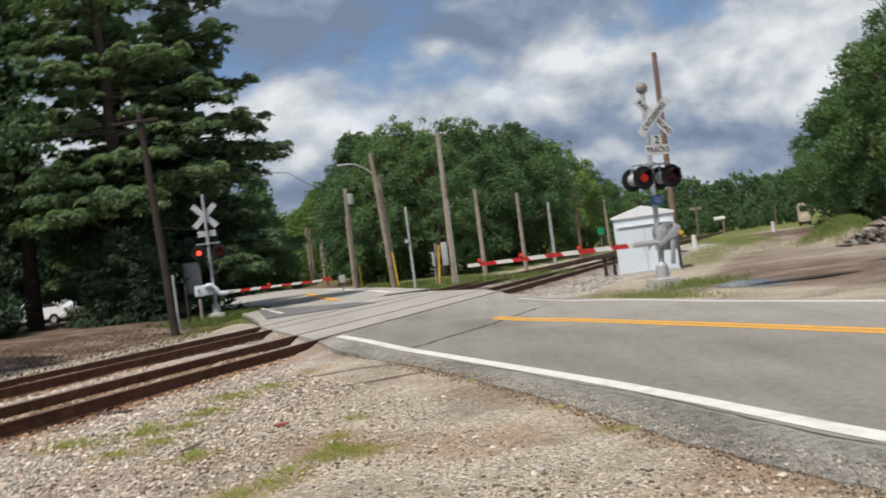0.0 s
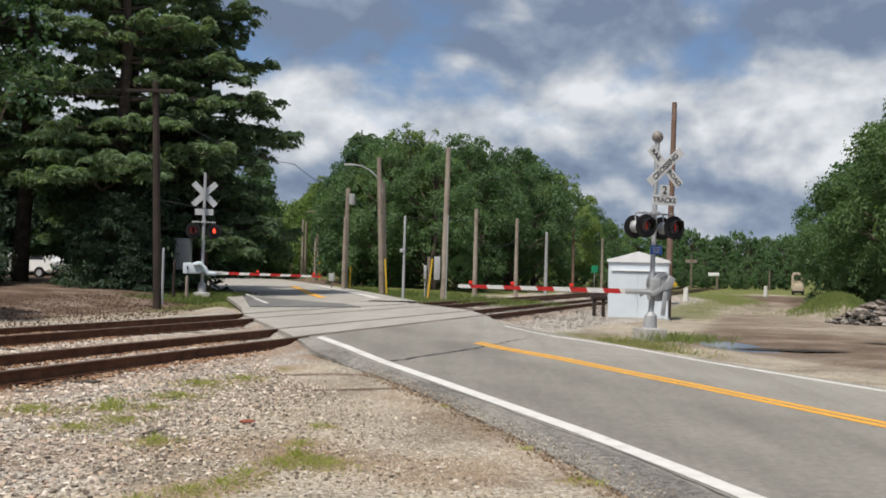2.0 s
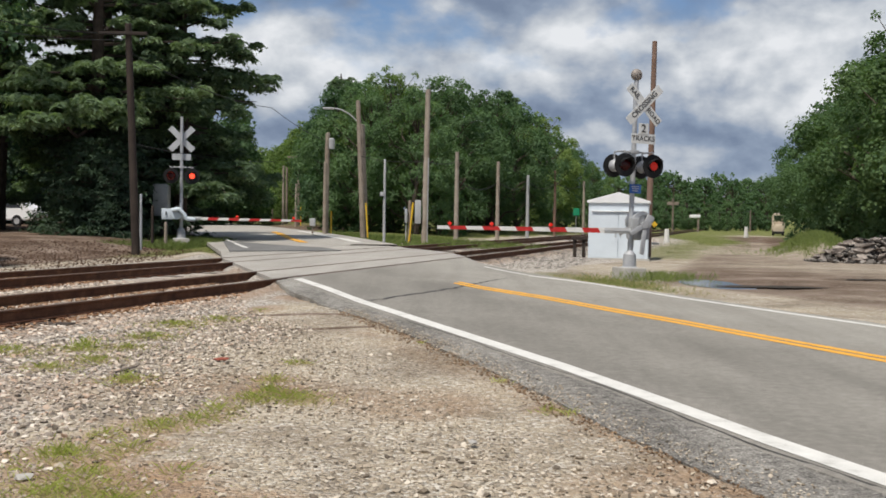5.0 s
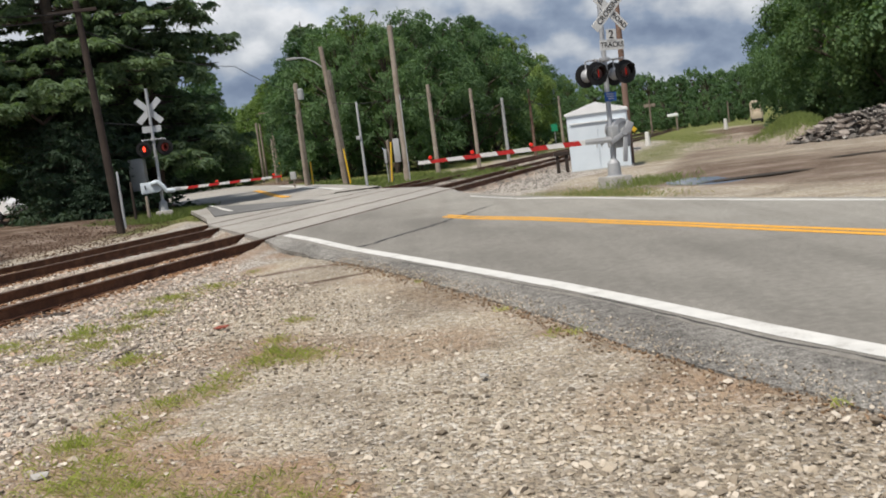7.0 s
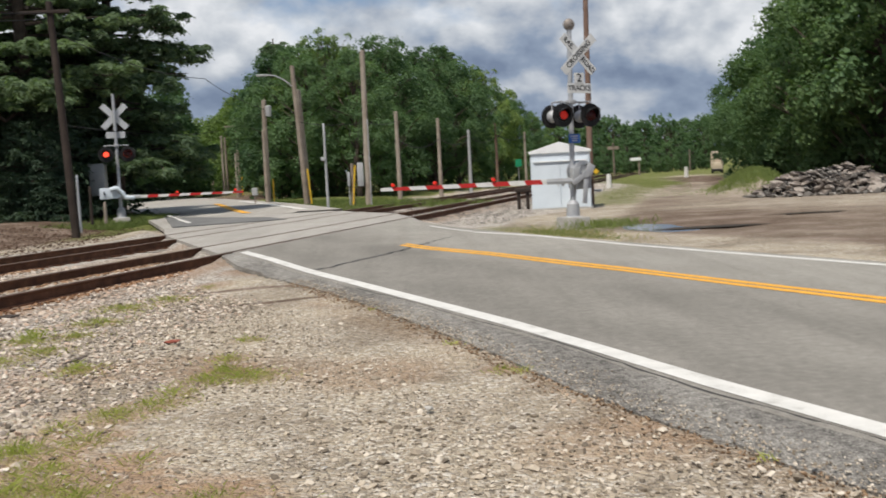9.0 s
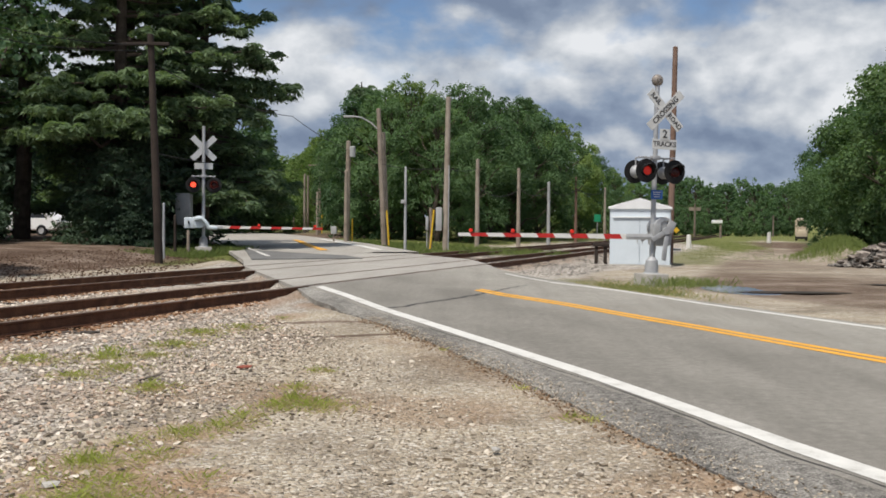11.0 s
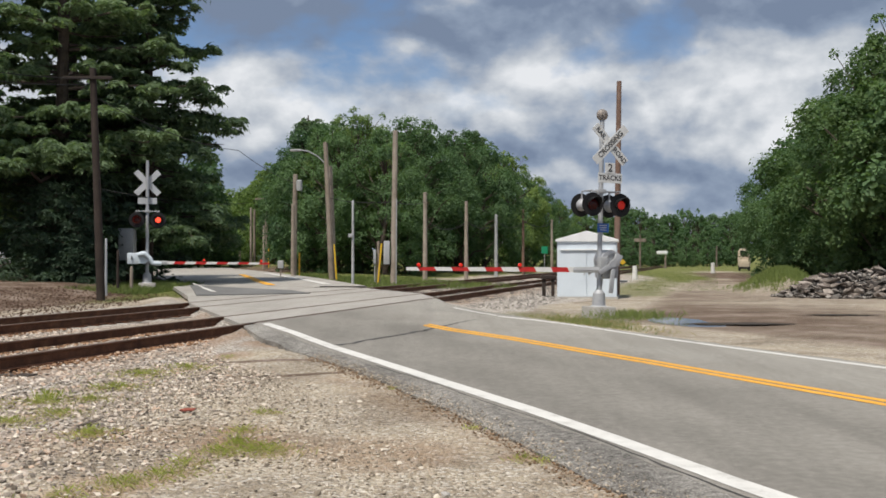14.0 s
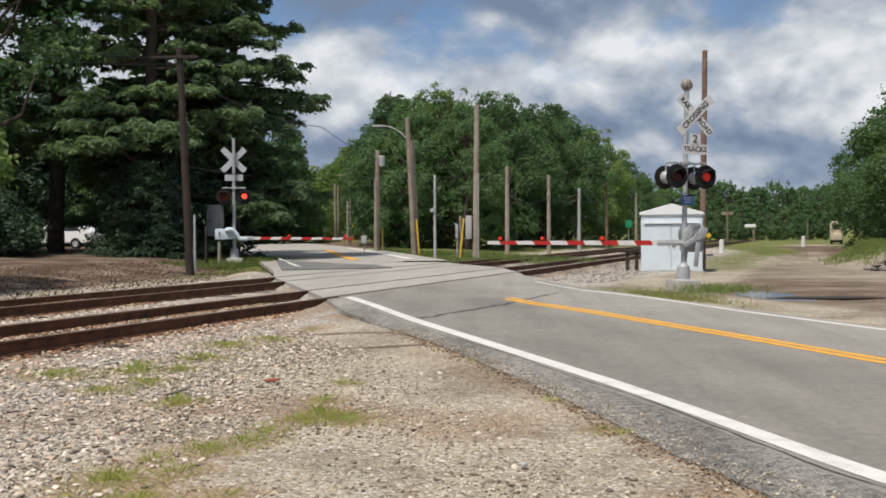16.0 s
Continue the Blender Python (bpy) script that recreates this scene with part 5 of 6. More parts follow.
spF, spI, spR, spJ = [], [], [], []
# the wood behind the tracks
mid = [(572, 80, 0.94), (612, 74, 0.86), (652, 78, 0.98), (700, 72, 0.84), (742, 80, 0.98), (790, 86, 0.95), (832, 88, 1.0), (875, 96, 0.95), (915, 106, 0.96), (950, 116, 0.82), (982, 126, 0.80), (1012, 140, 0.70),
       (600, 96, 1.12), (670, 96, 1.04), (756, 102, 1.16), (838, 112, 1.14), (900, 125, 1.1), (965, 145, 0.95), (545, 92, 0.72), (640, 110, 1.28), (716, 112, 1.2), (860, 140, 1.4)]
spA, spB, spC = [], [], []
for k, (px, D, sc) in enumerate(mid):
    (spJ if k in (13, 14, 15, 16, 17, 19, 20, 21) else (spA, spB, spC)[k % 3 if k % 5 else 1]).append((put(px, D), D, rt.uniform(0, 360), sc))
# the wood on the far side of the lot
right = [(1402, 92, 0.82), (1420, 80, 0.82), (1460, 72, 0.85), (1510, 66, 1.0), (1570, 60, 1.15), (1640, 55, 1.2), (1720, 54, 1.25), (1800, 50, 1.3), (1430, 98, 1.05), (1505, 90, 1.15), (1590, 82, 1.4), (1680, 74, 1.4), (1780, 70, 1.5)]
for k, (px, D, sc) in enumerate(right):
    (spJ if k in (7, 9, 10, 11, 12) else spR if k > 2 else spB).append((put(px, D), D, rt.uniform(0, 360), sc))
# down the road on both sides
for k, (px, D, sc) in enumerate([(352, 110, 0.9), (385, 130, 0.9), (418, 160, 0.95), (450, 150, 0.9), (480, 130, 0.95), (505, 112, 0.95), (430, 200, 1.2), (395, 190, 1.2), (470, 180, 1.2), (320, 120, 1.0), (500, 150, 1.2)]):
    spI.append((put(px, D), D, rt.uniform(0, 360), sc * 0.95))
# far woods beyond the lot and the tracks
for k in range(26):
    px, D = 1040 + k * 11.5 + rt.uniform(-6, 6), rt.uniform(190, 330)
    spF.append((put(px, D), D, rt.uniform(0, 360), D / 230 * rt.uniform(0.72, 1.0)))
for k in range(14):
    px, D = 1040 + k * 21 + rt.uniform(-6, 6), rt.uniform(165, 185)
    spF.append((put(px, D), D, rt.uniform(0, 360), rt.uniform(0.28, 0.42)))
# behind the pines
for k, (px, D, sc) in enumerate([(-60, 85, 1.1), (60, 90, 1.2), (160, 85, 1.1), (250, 90, 1.1), (330, 92, 1.1), (-160, 80, 1.2)]):
    spJ.append((put(px, D), D, rt.uniform(0, 360), sc))
place(bF, spF, "distant leafy green tree beyond the lot")
place(bH, [(-22.8, 40.0, 30, 1.05)], "tall leafy broadleaf tree standing among pines")
place(bI, spI)
place(bJ, spJ)
place(bA, spA)
place(bB, spB)
place(bC, spC)
place(bR, spR)
# undergrowth along the edges of the woods
und = row_of(520, 760, 76, 74, 4, 0.6, 0.8) + row_of(760, 1020, 82, 118, 5, 0.6, 0.9) + row_of(1405, 1490, 78, 66, 4, 0.6, 0.85) + row_of(1500, 1800, 72, 64, 5, 0.7, 1.0)
undl = [(put(-165, 39), 39, 40, 0.6, 1.0), (put(-190, 37), 37, 140, 0.8, 1.0), (put(-230, 38), 38, 220, 0.9, 1.0)]
und += row_of(1500, 1800, 60, 52, 5, 0.7, 0.9)
place(bG, undl, "low dark green undergrowth bush beneath tall trees")
place(bD, und + row_of(255, 405, 84, 100, 7, 0.8, 1.1) + row_of(-280, 230, 70, 74, 8, 1.0, 1.3), "low leafy green undergrowth bush")
place(bE, row_of(395, 500, 135, 112, 5, 0.7, 1.0), "low bright green undergrowth bush")
for o in scene.objects:
    if o.get("category") == "tree" and "undergrowth" in o.get("label", ""):
        o["category"], o["group"] = "bush", "undergrowth"
pinA = pine_tree(11, 20.0, 6.2, 105000, 0.26, 0.92)
pinB = pine_tree(12, 16.6, 4.9, 105000, 0.14, 0.75)
pinC = pine_tree(13, 5.2, 2.6, 18000, 0.0, 0.7, 0.075, M_HEMLOCK_SHADE)
pinD = pine_tree(14, 16.6, 4.8, 16000, 0.10, 1.0, 0.2)
place(pinA, [(-15.2, 42.0, 20, 0.95), (-20.5, 44.0, 140, 1.0)])
place(pinB, [(-12.7, 45.0, 200, 1.0), (-17.4, 49.0, 310, 1.1)])
place(pinD, [(put(566, 84), 84, 100, 0.78), (put(858, 112), 112, 250, 0.92)], "distant dark pine in the wood")
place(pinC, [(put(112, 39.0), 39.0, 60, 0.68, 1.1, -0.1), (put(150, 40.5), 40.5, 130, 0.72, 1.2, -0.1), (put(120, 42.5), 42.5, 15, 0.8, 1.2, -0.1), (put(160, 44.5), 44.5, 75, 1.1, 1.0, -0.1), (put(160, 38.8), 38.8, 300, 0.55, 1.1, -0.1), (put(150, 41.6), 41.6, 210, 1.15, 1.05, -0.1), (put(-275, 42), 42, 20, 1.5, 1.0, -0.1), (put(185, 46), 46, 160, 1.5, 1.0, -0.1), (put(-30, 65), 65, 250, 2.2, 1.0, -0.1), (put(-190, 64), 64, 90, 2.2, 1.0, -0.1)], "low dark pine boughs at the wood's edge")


bM = broad_tree(15, 4.6, 2.5, 5000, M_LEAF_B, 0.15, 0.45)
place(bM, [(-14.6, 22.6, 40, 1.0)], "young maple with bright green leaves on the bank")


# ---------------------------------------------------------------- stones, lot, vehicles
def chunk(rs, mat, name):
    bm = bmesh.new()
    bmesh.ops.create_icosphere(bm, subdivisions=1, radius=0.5)
    for v in bm.verts:
        v.co *= rs.uniform(0.75, 1.25)
        v.co.z *= 0.55
    return mesh_of(name, bm, mat, False)


def build_pile():
    rs = random.Random(21)
    th = empty("rubble_pile", pose(16.8, 38.8, -0.05), "heap of broken grey stone and asphalt slabs", "rubble pile")
    kinds = [chunk(rs, M_SLAB, "stone") for _ in range(8)]
    for k in range(290):
        a, q = rs.uniform(0, 2 * math.pi), math.sqrt(rs.random())
        x, y = 3.4 * q * math.cos(a), 1.7 * q * math.sin(a)
        hh = 1.12 * max(0, 1 - q ** 2.2) * float(np.interp(x, [-3.4, -0.6, 0.3, 1.4, 3.4], [0.85, 1.0, 1.0, 0.55, 0.4])) * (0.85 + 0.15 * math.sin(x * 2.3)) * rs.uniform(0.75, 1.0)
        ob = new("stone", kinds[k % 8])
        ob.parent = th
        s = rs.uniform(0.22, 0.5) * (1.0 if k > 40 else 1.3)
        ob.matrix_local = pose(x, y, hh + 0.08, rs.uniform(-30, 30), rs.uniform(-30, 30), rs.uniform(0, 360)) @ Matrix.Diagonal((s * rs.uniform(0.8, 1.6), s, s * rs.uniform(0.5, 0.9), 1))
    bm = bmesh.new()
    bmesh.ops.create_uvsphere(bm, u_segments=20, v_segments=10, radius=1.0, matrix=Matrix.Translation((-0.5, 0, 0)) @ Matrix.Diagonal((2.2, 1.2, 0.72, 1)))
    part("core", bm, M_SLAB, th, "packed rubble inside the heap")


build_pile()


def build_puddle():
    def blob(name, cx, cy, rx, ry, z, mat, seed, label, jag=0.04):
        rs = random.Random(seed)
        n = 72
        ph = [rs.uniform(0, 6.28) for _ in range(3)]
        bm = bmesh.new()
        vs = []
        for k in range(n):
            a = 2 * math.pi * k / n
            r = 1 + 0.12 * math.sin(2 * a + ph[0]) + 0.1 * math.sin(3 * a + ph[1]) + 0.06 * math.sin(5 * a + ph[2])
            r *= rs.uniform(1 - jag, 1 + jag)
            vs.append(bm.verts.new((cx + rx * r * math.cos(a), cy + ry * r * math.sin(a), z)))
        bm.faces.new(vs)
        ob = new(name, mesh_of(name, bm, mat, False))
        tagged(ob, label, "water", kind="structure")
    M_MUD = material("wet mud", [(0.03, 0.026, 0.022), (0.07, 0.058, 0.047)], 0.85, 3, 30, 0.3, spec=0.15)
    blob("wet_ground", 7.0, 23.2, 1.15, 0.42, -0.080, M_MUD, 3, "dark wet mud round the puddle", 0.22)
    blob("wet_ground", 10.6, 26.2, 0.9, 0.30, float(land_z(10.6, 26.2)) + 0.004, M_MUD, 11, "small dark wet patch on the lot", 0.25)
    blob("puddle", 5.85, 24.0, 0.82, 1.7, -0.092, M_WATER, 5, "shallow rain puddle that mirrors the sky")


build_puddle()


def wheel(parent, x, y, r, w):
    bm = lathe(bmesh.new(), [(-w / 2, r * 0.55), (-w / 2, r * 0.92), (-w / 2 + 0.03, r), (w / 2 - 0.03, r), (w / 2, r * 0.92), (w / 2, r * 0.55)], (x, y, r), (1, 0, 0), 18)
    t = part("wheel", bm, M_BLACK, parent, "black tyre")
    bm = lathe(bmesh.new(), [(-w / 2 + 0.03, 0.001), (-w / 2 + 0.02, r * 0.56), (w / 2 - 0.02, r * 0.56), (w / 2 - 0.03, 0.001)], (x, y, r), (1, 0, 0), 14)
    part("rim", bm, M_GALV, t)


def car(m, label, mat=M_CAR):
    th = empty("parked_car", m, label, "car", "cars parked behind the pines")
    bm = bmesh.new()
    prof = [(-2.2, 0.35), (2.2, 0.35), (2.25, 0.75), (1.9, 0.92), (1.05, 1.0), (0.45, 1.45), (-1.3, 1.48), (-1.95, 1.02), (-2.25, 0.9)]
    a = [bm.verts.new((-0.88, y, z)) for y, z in prof]
    b = [bm.verts.new((0.88, y, z)) for y, z in prof]
    bm.faces.new(a)
    bm.faces.new(b[::-1])
    for k in range(len(prof)):
        bm.faces.new((a[k], a[(k + 1) % len(prof)], b[(k + 1) % len(prof)], b[k]))
    bmesh.ops.bevel(bm, geom=list(bm.edges), offset=0.08, segments=2, affect="EDGES")
    part("body", bm, mat, th)
    for sx in (-0.885, 0.885):
        bm = bmesh.new()
        vs = [bm.verts.new((sx, y, z)) for y, z in ((0.8, 1.02), (0.38, 1.38), (-1.2, 1.40), (-1.65, 1.04))]
        bm.faces.new(vs)
        g = part("side_window", bm, M_GLASSDARK, th, "dark window", False)
        g.modifiers.new("thick", "SOLIDIFY").thickness = 0.02
    for sx in (-0.82, 0.82):
        for y in (-1.35, 1.35):
            wheel(th, sx, y, 0.33, 0.2)
    return th


car(pose(put(-35, 56), 56.0, 0.55, 0, 0, 78), "white car parked behind the pines")
car(pose(put(-150, 60), 60.0, 0.55, 0, 0, 95), "white car parked behind the pines")
car(pose(put(215, 66), 66.0, 0.55, 0, 0, 85), "white car parked behind the pines")


def build_truck():
    D = 122.0
    th = empty("work_truck", pose(put(1337, D), D, -0.3, 0, 0, -17) @ Matrix.Diagonal((0.92, 1.1, 1.15, 1)), "tan work truck standing at the end of the lot", "truck")
    part("cab", box(bmesh.new(), (-0.05, 0, 1.85), (1.15, 1.6, 1.3), 0.12), M_TRUCK, th)
    part("body", box(bmesh.new(), (0, 2.4, 1.5), (1.6, 3.6, 1.6), 0.08), M_TRUCK, th)
    part("bonnet", box(bmesh.new(), (0, -0.9, 0.95), (1.35, 1.0, 0.75), 0.12), M_TRUCK, th)
    part("windscreen", box(bmesh.new(), (-0.05, -0.81, 2.0), (0.9, 0.03, 0.5), 0.01), M_GLASSDARK, th)
    part("bumper", box(bmesh.new(), (0, -1.45, 0.5), (1.5, 0.15, 0.25), 0.03), M_BLACK, th)
    for sx in (-0.6, 0.6):
        for y in (-0.7, 3.0):
            wheel(th, sx, y, 0.42, 0.28)


build_truck()


# ---------------------------------------------------------------- grass and loose stones
def blades(name, pts, height, width, mat, label, seed, lean=0.5):
    rs = np.random.RandomState(seed)
    n = len(pts)
    a = rs.uniform(0, 2 * np.pi, n)
    d = np.stack([np.cos(a), np.sin(a), np.zeros(n)], 1)
    h = height * rs.uniform(0.4, 1.25, n)
    ln = rs.normal(size=(n, 2)) * lean
    tip = np.stack([ln[:, 0] * h, ln[:, 1] * h, h], 1)
    w = d * (width * rs.uniform(0.6, 1.4, n))[:, None]
    v = np.stack([pts - w, pts + w, pts + tip * np.array([0.45, 0.45, 0.6]) + w * 0.7, pts + tip], 1).reshape(-1, 3)
    ob = new(name, raw(name, v, np.arange(4 * n).reshape(n, 4), mat))
    return tagged(ob, label, "grass", kind="stuff")


def tuft_points(centres, per, seed):
    rs = np.random.RandomState(seed)
    out = []
    for x, y, r in centres:
        k = int(per * r * r / 0.02) + 12
        p = rs.normal(size=(k, 2)) * r * 0.5 + (x, y)
        out.append(p)
    p = np.concatenate(out)
    return np.column_stack([p, land_z(p[:, 0], p[:, 1]) - 0.03])


rg = np.random.RandomState(31)
blades("grass_tufts", tuft_points(TUFTS, 75.0, 1), 0.06, 0.0019, M_GRASS, "green grass tufts and weeds growing through gravel", 2, 0.65)
blades("grass_tufts", tuft_points([(x + 0.04, y - 0.1, r * 2.6) for x, y, r in TUFTS], 34.0, 9), 0.042, 0.0017, M_GRASS, "thin short grass scattered between the stones", 10, 0.9)
blades("dry_grass", tuft_points([(x + 0.1, y - 0.15, r * 2.2) for x, y, r in TUFTS], 30.0, 3), 0.045, 0.0017, M_DRYGRASS, "dry straw-coloured grass between the stones", 4, 1.1)

blades("grass_tufts", tuft_points([(-4.05, 10.7, 0.17), (-2.94, 8.6, 0.07), (-1.60, 8.15, 0.06), (-2.37, 5.87, 0.10)], 80.0, 71), 0.10, 0.0019, M_GRASS, "upright green grass clumps in the gravel", 72, 0.35)


def field(n, fx, seed):
    rs = np.random.RandomState(seed)
    p = np.array(fx(rs, n))
    return np.column_stack([p, land_z(p[:, 0], p[:, 1]) - 0.04])


def verge_near(rs, n):
    s, u = -5.7 + 0.8 * rs.normal(size=n), 3.35 + np.abs(rs.normal(size=n)) * 0.9
    return np.array([at_su(a, b) for a, b in zip(s, u)])


blades("verge_grass", field(1500, verge_near, 5), 0.11, 0.004, M_VERGE, "unmown grass at the foot of the crossing signal", 6, 0.5)
blades("verge_grass", np.column_stack([rg.normal(size=(800, 2)) * (0.5, 0.5) + (4.75, 24.5), np.full(800, -0.05)]), 0.22, 0.004, M_VERGE, "tall weeds beside the signal foundation", 7, 0.35)


blades("dry_grass", field(2200, verge_near, 25), 0.08, 0.004, M_DRYGRASS, "dry straw grass at the foot of the signal", 26, 0.8)


def wood_edge(rs, n):
    y = rs.uniform(46, 62, n)
    return np.column_stack([np.interp(y, FAR_Y, FAR_X) + 4.3 + 8 * rs.uniform(0, 1, n) ** 1.3, y])


def bank(x0, x1, y0, y1):
    def f(rs, n):
        return np.column_stack([rs.uniform(x0, x1, n), rs.uniform(y0, y1, n)])
    return f


blades("verge_grass", field(9000, bank(-13.0, -10.0, 35.0, 44), 8), 0.24, 0.010, M_VERGE, "long grass round the far crossing signal", 9, 0.5)
blades("verge_grass", field(7000, wood_edge, 10), 0.28, 0.012, M_VERGE, "rough grass along the edge of the wood", 11, 0.5)
blades("verge_grass", field(5000, lambda rs, n: (lambda D: np.column_stack([put(rs.uniform(1130, 1290, n), D), D]))(rs.uniform(45, 110, n)), 12), 0.08, 0.010, M_VERGE, "patchy grass between the tracks and the lot", 13, 0.6)


def mound(rs, n):
    return np.column_stack([15.1 + rs.normal(size=n) * 0.7, 43.6 + rs.normal(size=n) * 1.6])


pm = field(8000, mound, 14)
pm[:, 2] += 1.0 * np.exp(-(((pm[:, 0] - 15.2) / 1.3) ** 2 + ((pm[:, 1] - 44.0) / 2.5) ** 2))
blades("verge_grass", pm, 0.22, 0.010, M_VERGE, "tall green grass on a mound beside the rubble", 15, 0.4)


def stones(name, pts, sizes, mat, label, seed):
    """Loose angular stones, each a squashed, dented octahedron of its own."""
    rs = np.random.RandomState(seed)
    base = np.array([(1, 0, 0), (0, 1, 0), (-1, 0, 0), (0, -1, 0), (0, 0, 1), (0, 0, -1), (0.7, 0.7, 0.5), (-0.7, 0.7, 0.5), (-0.7, -0.7, 0.5), (0.7, -0.7, 0.5)], float)
    tri = np.array([(0, 6, 9), (6, 4, 9), (6, 1, 7), (6, 7, 4), (7, 2, 8), (7, 8, 4), (8, 3, 9), (8, 9, 4), (0, 1, 6), (1, 2, 7), (2, 3, 8), (3, 0, 9), (0, 5, 1), (1, 5, 2), (2, 5, 3), (3, 5, 0)])
    n = len(pts)
    v = base[None] * rs.uniform(0.65, 1.3, size=(n, 10, 3)) * np.array([1, 1, 0.65])
    a = rs.uniform(0, 2 * np.pi, n)
    t = rs.normal(size=n) * 0.5
    ca, sa, ct, st = np.cos(a)[:, None], np.sin(a)[:, None], np.cos(t)[:, None], np.sin(t)[:, None]
    x, y, z = v[..., 0], v[..., 1], v[..., 2]
    x, z = x * ct - z * st, x * st + z * ct
    x, y = x * ca - y * sa, x * sa + y * ca
    v = np.stack([x, y, z], -1) * (sizes * 0.5)[:, None, None] + pts[:, None, :]
    f = (tri[None] + (np.arange(n) * 10)[:, None, None]).reshape(-1, 3)
    ob = new(name, raw(name, v.reshape(-1, 3), f, mat))
    return tagged(ob, label, "gravel", kind="stuff")


def stone_material(name, stops):
    m = bpy.data.materials.new(name)
    m.use_nodes = True
    nt = m.node_tree
    b = nt.nodes["Principled BSDF"]
    geo = nt.nodes.new("ShaderNodeNewGeometry")
    tc = nt.nodes.new("ShaderNodeTexCoord")
    fac = math_node(nt, "ADD", math_node(nt, "MULTIPLY", geo.outputs["Random Per Island"], 0.8), math_node(nt, "MULTIPLY", noise_tex(nt, tc.outputs["Object"], 45.0, 4.0), 0.2))
    nt.links.new(ramp(nt, fac, stops), b.inputs["Base Color"])
    b.inputs["Roughness"].default_value = 0.9
    b.inputs["Specular IOR Level"].default_value = 0.2
    return m


M_LOOSE = stone_material("loose gravel", [(0.05, (0.09, 0.073, 0.057)), (0.3, (0.28, 0.235, 0.18)), (0.65, (0.46, 0.395, 0.315)), (0.97, (0.63, 0.57, 0.49))])
M_BALLAST = stone_material("crushed ballast", [(0.05, (0.10, 0.085, 0.072)), (0.35, (0.31, 0.268, 0.226)), (0.58, (0.49, 0.428, 0.37)), (0.68, (0.46, 0.33, 0.245)), (0.78, (0.57, 0.50, 0.425)), (0.97, (0.80, 0.735, 0.655))])

M_GREYSTONE = stone_material("dull grey ballast", [(0.05, (0.09, 0.082, 0.074)), (0.4, (0.20, 0.184, 0.165)), (0.75, (0.29, 0.268, 0.243)), (0.97, (0.40, 0.375, 0.345))])


def on_land(p, lift=0.0):
    s = s_of(p[:, 0], p[:, 1])
    for ra, rb in ((RAILS[0], RAILS[1]), (RAILS[2], RAILS[3])):
        lift = lift + 0.045 * sstep(ra + 0.03, ra + 0.22, s) * sstep(rb - 0.03, rb - 0.22, s)
    lift = lift + 0.02 * sstep(-1.6, -0.6, s) * sstep(0.0, -0.15, s)
    return np.column_stack([p, land_z(p[:, 0], p[:, 1]) - 0.02 + 0.018 * smooth_noise(p[:, 0], p[:, 1], 3) + lift])


def clear_of_weeds(p):
    """Chance for a stone to lie bare, low where weeds and dirt have taken over."""
    w = np.zeros(len(p))
    for tx, ty, tr in TUFTS:
        w = np.maximum(w, np.exp(-((p[:, 0] - tx) ** 2 + (p[:, 1] - ty) ** 2) / (1.9 * tr) ** 2))
    return 1 - 0.85 * sstep(0.2, 0.75, w)


# around the camera, denser where it is nearest
p = np.column_stack([rg.uniform(-5, 5, 110000), 3.0 + 17 * rg.uniform(0, 1, 110000) ** 1.3])
p = p[(np.abs(p[:, 0]) < 0.62 * p[:, 1] + 0.3) & (u_of(p[:, 0], p[:, 1]) < -4.3) & (s_of(p[:, 0], p[:, 1]) < -1.0)]
keep = rg.uniform(size=len(p)) < np.clip(0.45 + 0.5 * smooth_noise(p[:, 0] * 1.6, p[:, 1] * 1.6, 17), 0.12, 1)
p = p[keep]
p = p[rg.uniform(size=len(p)) < clear_of_weeds(p)]
sz = 0.013 + 0.021 * rg.uniform(size=len(p)) ** 1.6 + 0.045 * rg.uniform(size=len(p)) ** 16
stones("loose_gravel", on_land(p, 0.003), sz, M_LOOSE, "loose grey and tan gravel stones", 41)
# ballast: on the near shoulder, between the rails, and the strip of larger stones beside the camera
k = 34000
q = np.column_stack([rg.uniform(-26, 0.5, k), rg.uniform(-2.2, 7.8, k)])
pp = P4[None] + RN[None] * q[:, 1:2] + RD[None] * q[:, 0:1]
ok = (u_of(pp[:, 0], pp[:, 1]) < -4.1) & (pp[:, 1] > 5) & (np.abs(pp[:, 0]) < 0.75 * pp[:, 1])
for r in RAILS:
    ok &= np.abs(q[:, 1] - r) > 0.09
pp = pp[ok]
stones("ballast_stones", on_land(pp, 0.0), 0.035 + 0.04 * rg.uniform(size=len(pp)), M_BALLAST, "crushed grey ballast stones between the rails", 42)
p = np.column_stack([rg.uniform(-6.5, -1.6, 26000), rg.uniform(4.0, 15, 26000)])
w = 0.7 * sstep(-2.0, -3.2, p[:, 0] + 0.06 * (p[:, 1] - 6) * -1 + 0.35 * smooth_noise(p[:, 0], p[:, 1], 23)) * (s_of(p[:, 0], p[:, 1]) < -2.2)
p = p[(rg.uniform(size=len(p)) < 0.75 * w * clear_of_weeds(p)) & (np.abs(p[:, 0]) < 0.65 * p[:, 1] + 0.3)]
stones("ballast_stones", on_land(p, 0.004), 0.022 + 0.035 * rg.uniform(size=len(p)) ** 1.4, M_BALLAST, "pale crushed stones scattered beside the gravel", 43)
k = 9000
q = np.column_stack([rg.uniform(12, 45, k), rg.uniform(-3.2, 7.8, k)])
pp = P4[None] + RN[None] * q[:, 1:2] + RD[None] * q[:, 0:1]
pp = pp[u_of(pp[:, 0], pp[:, 1]) > 4.2]
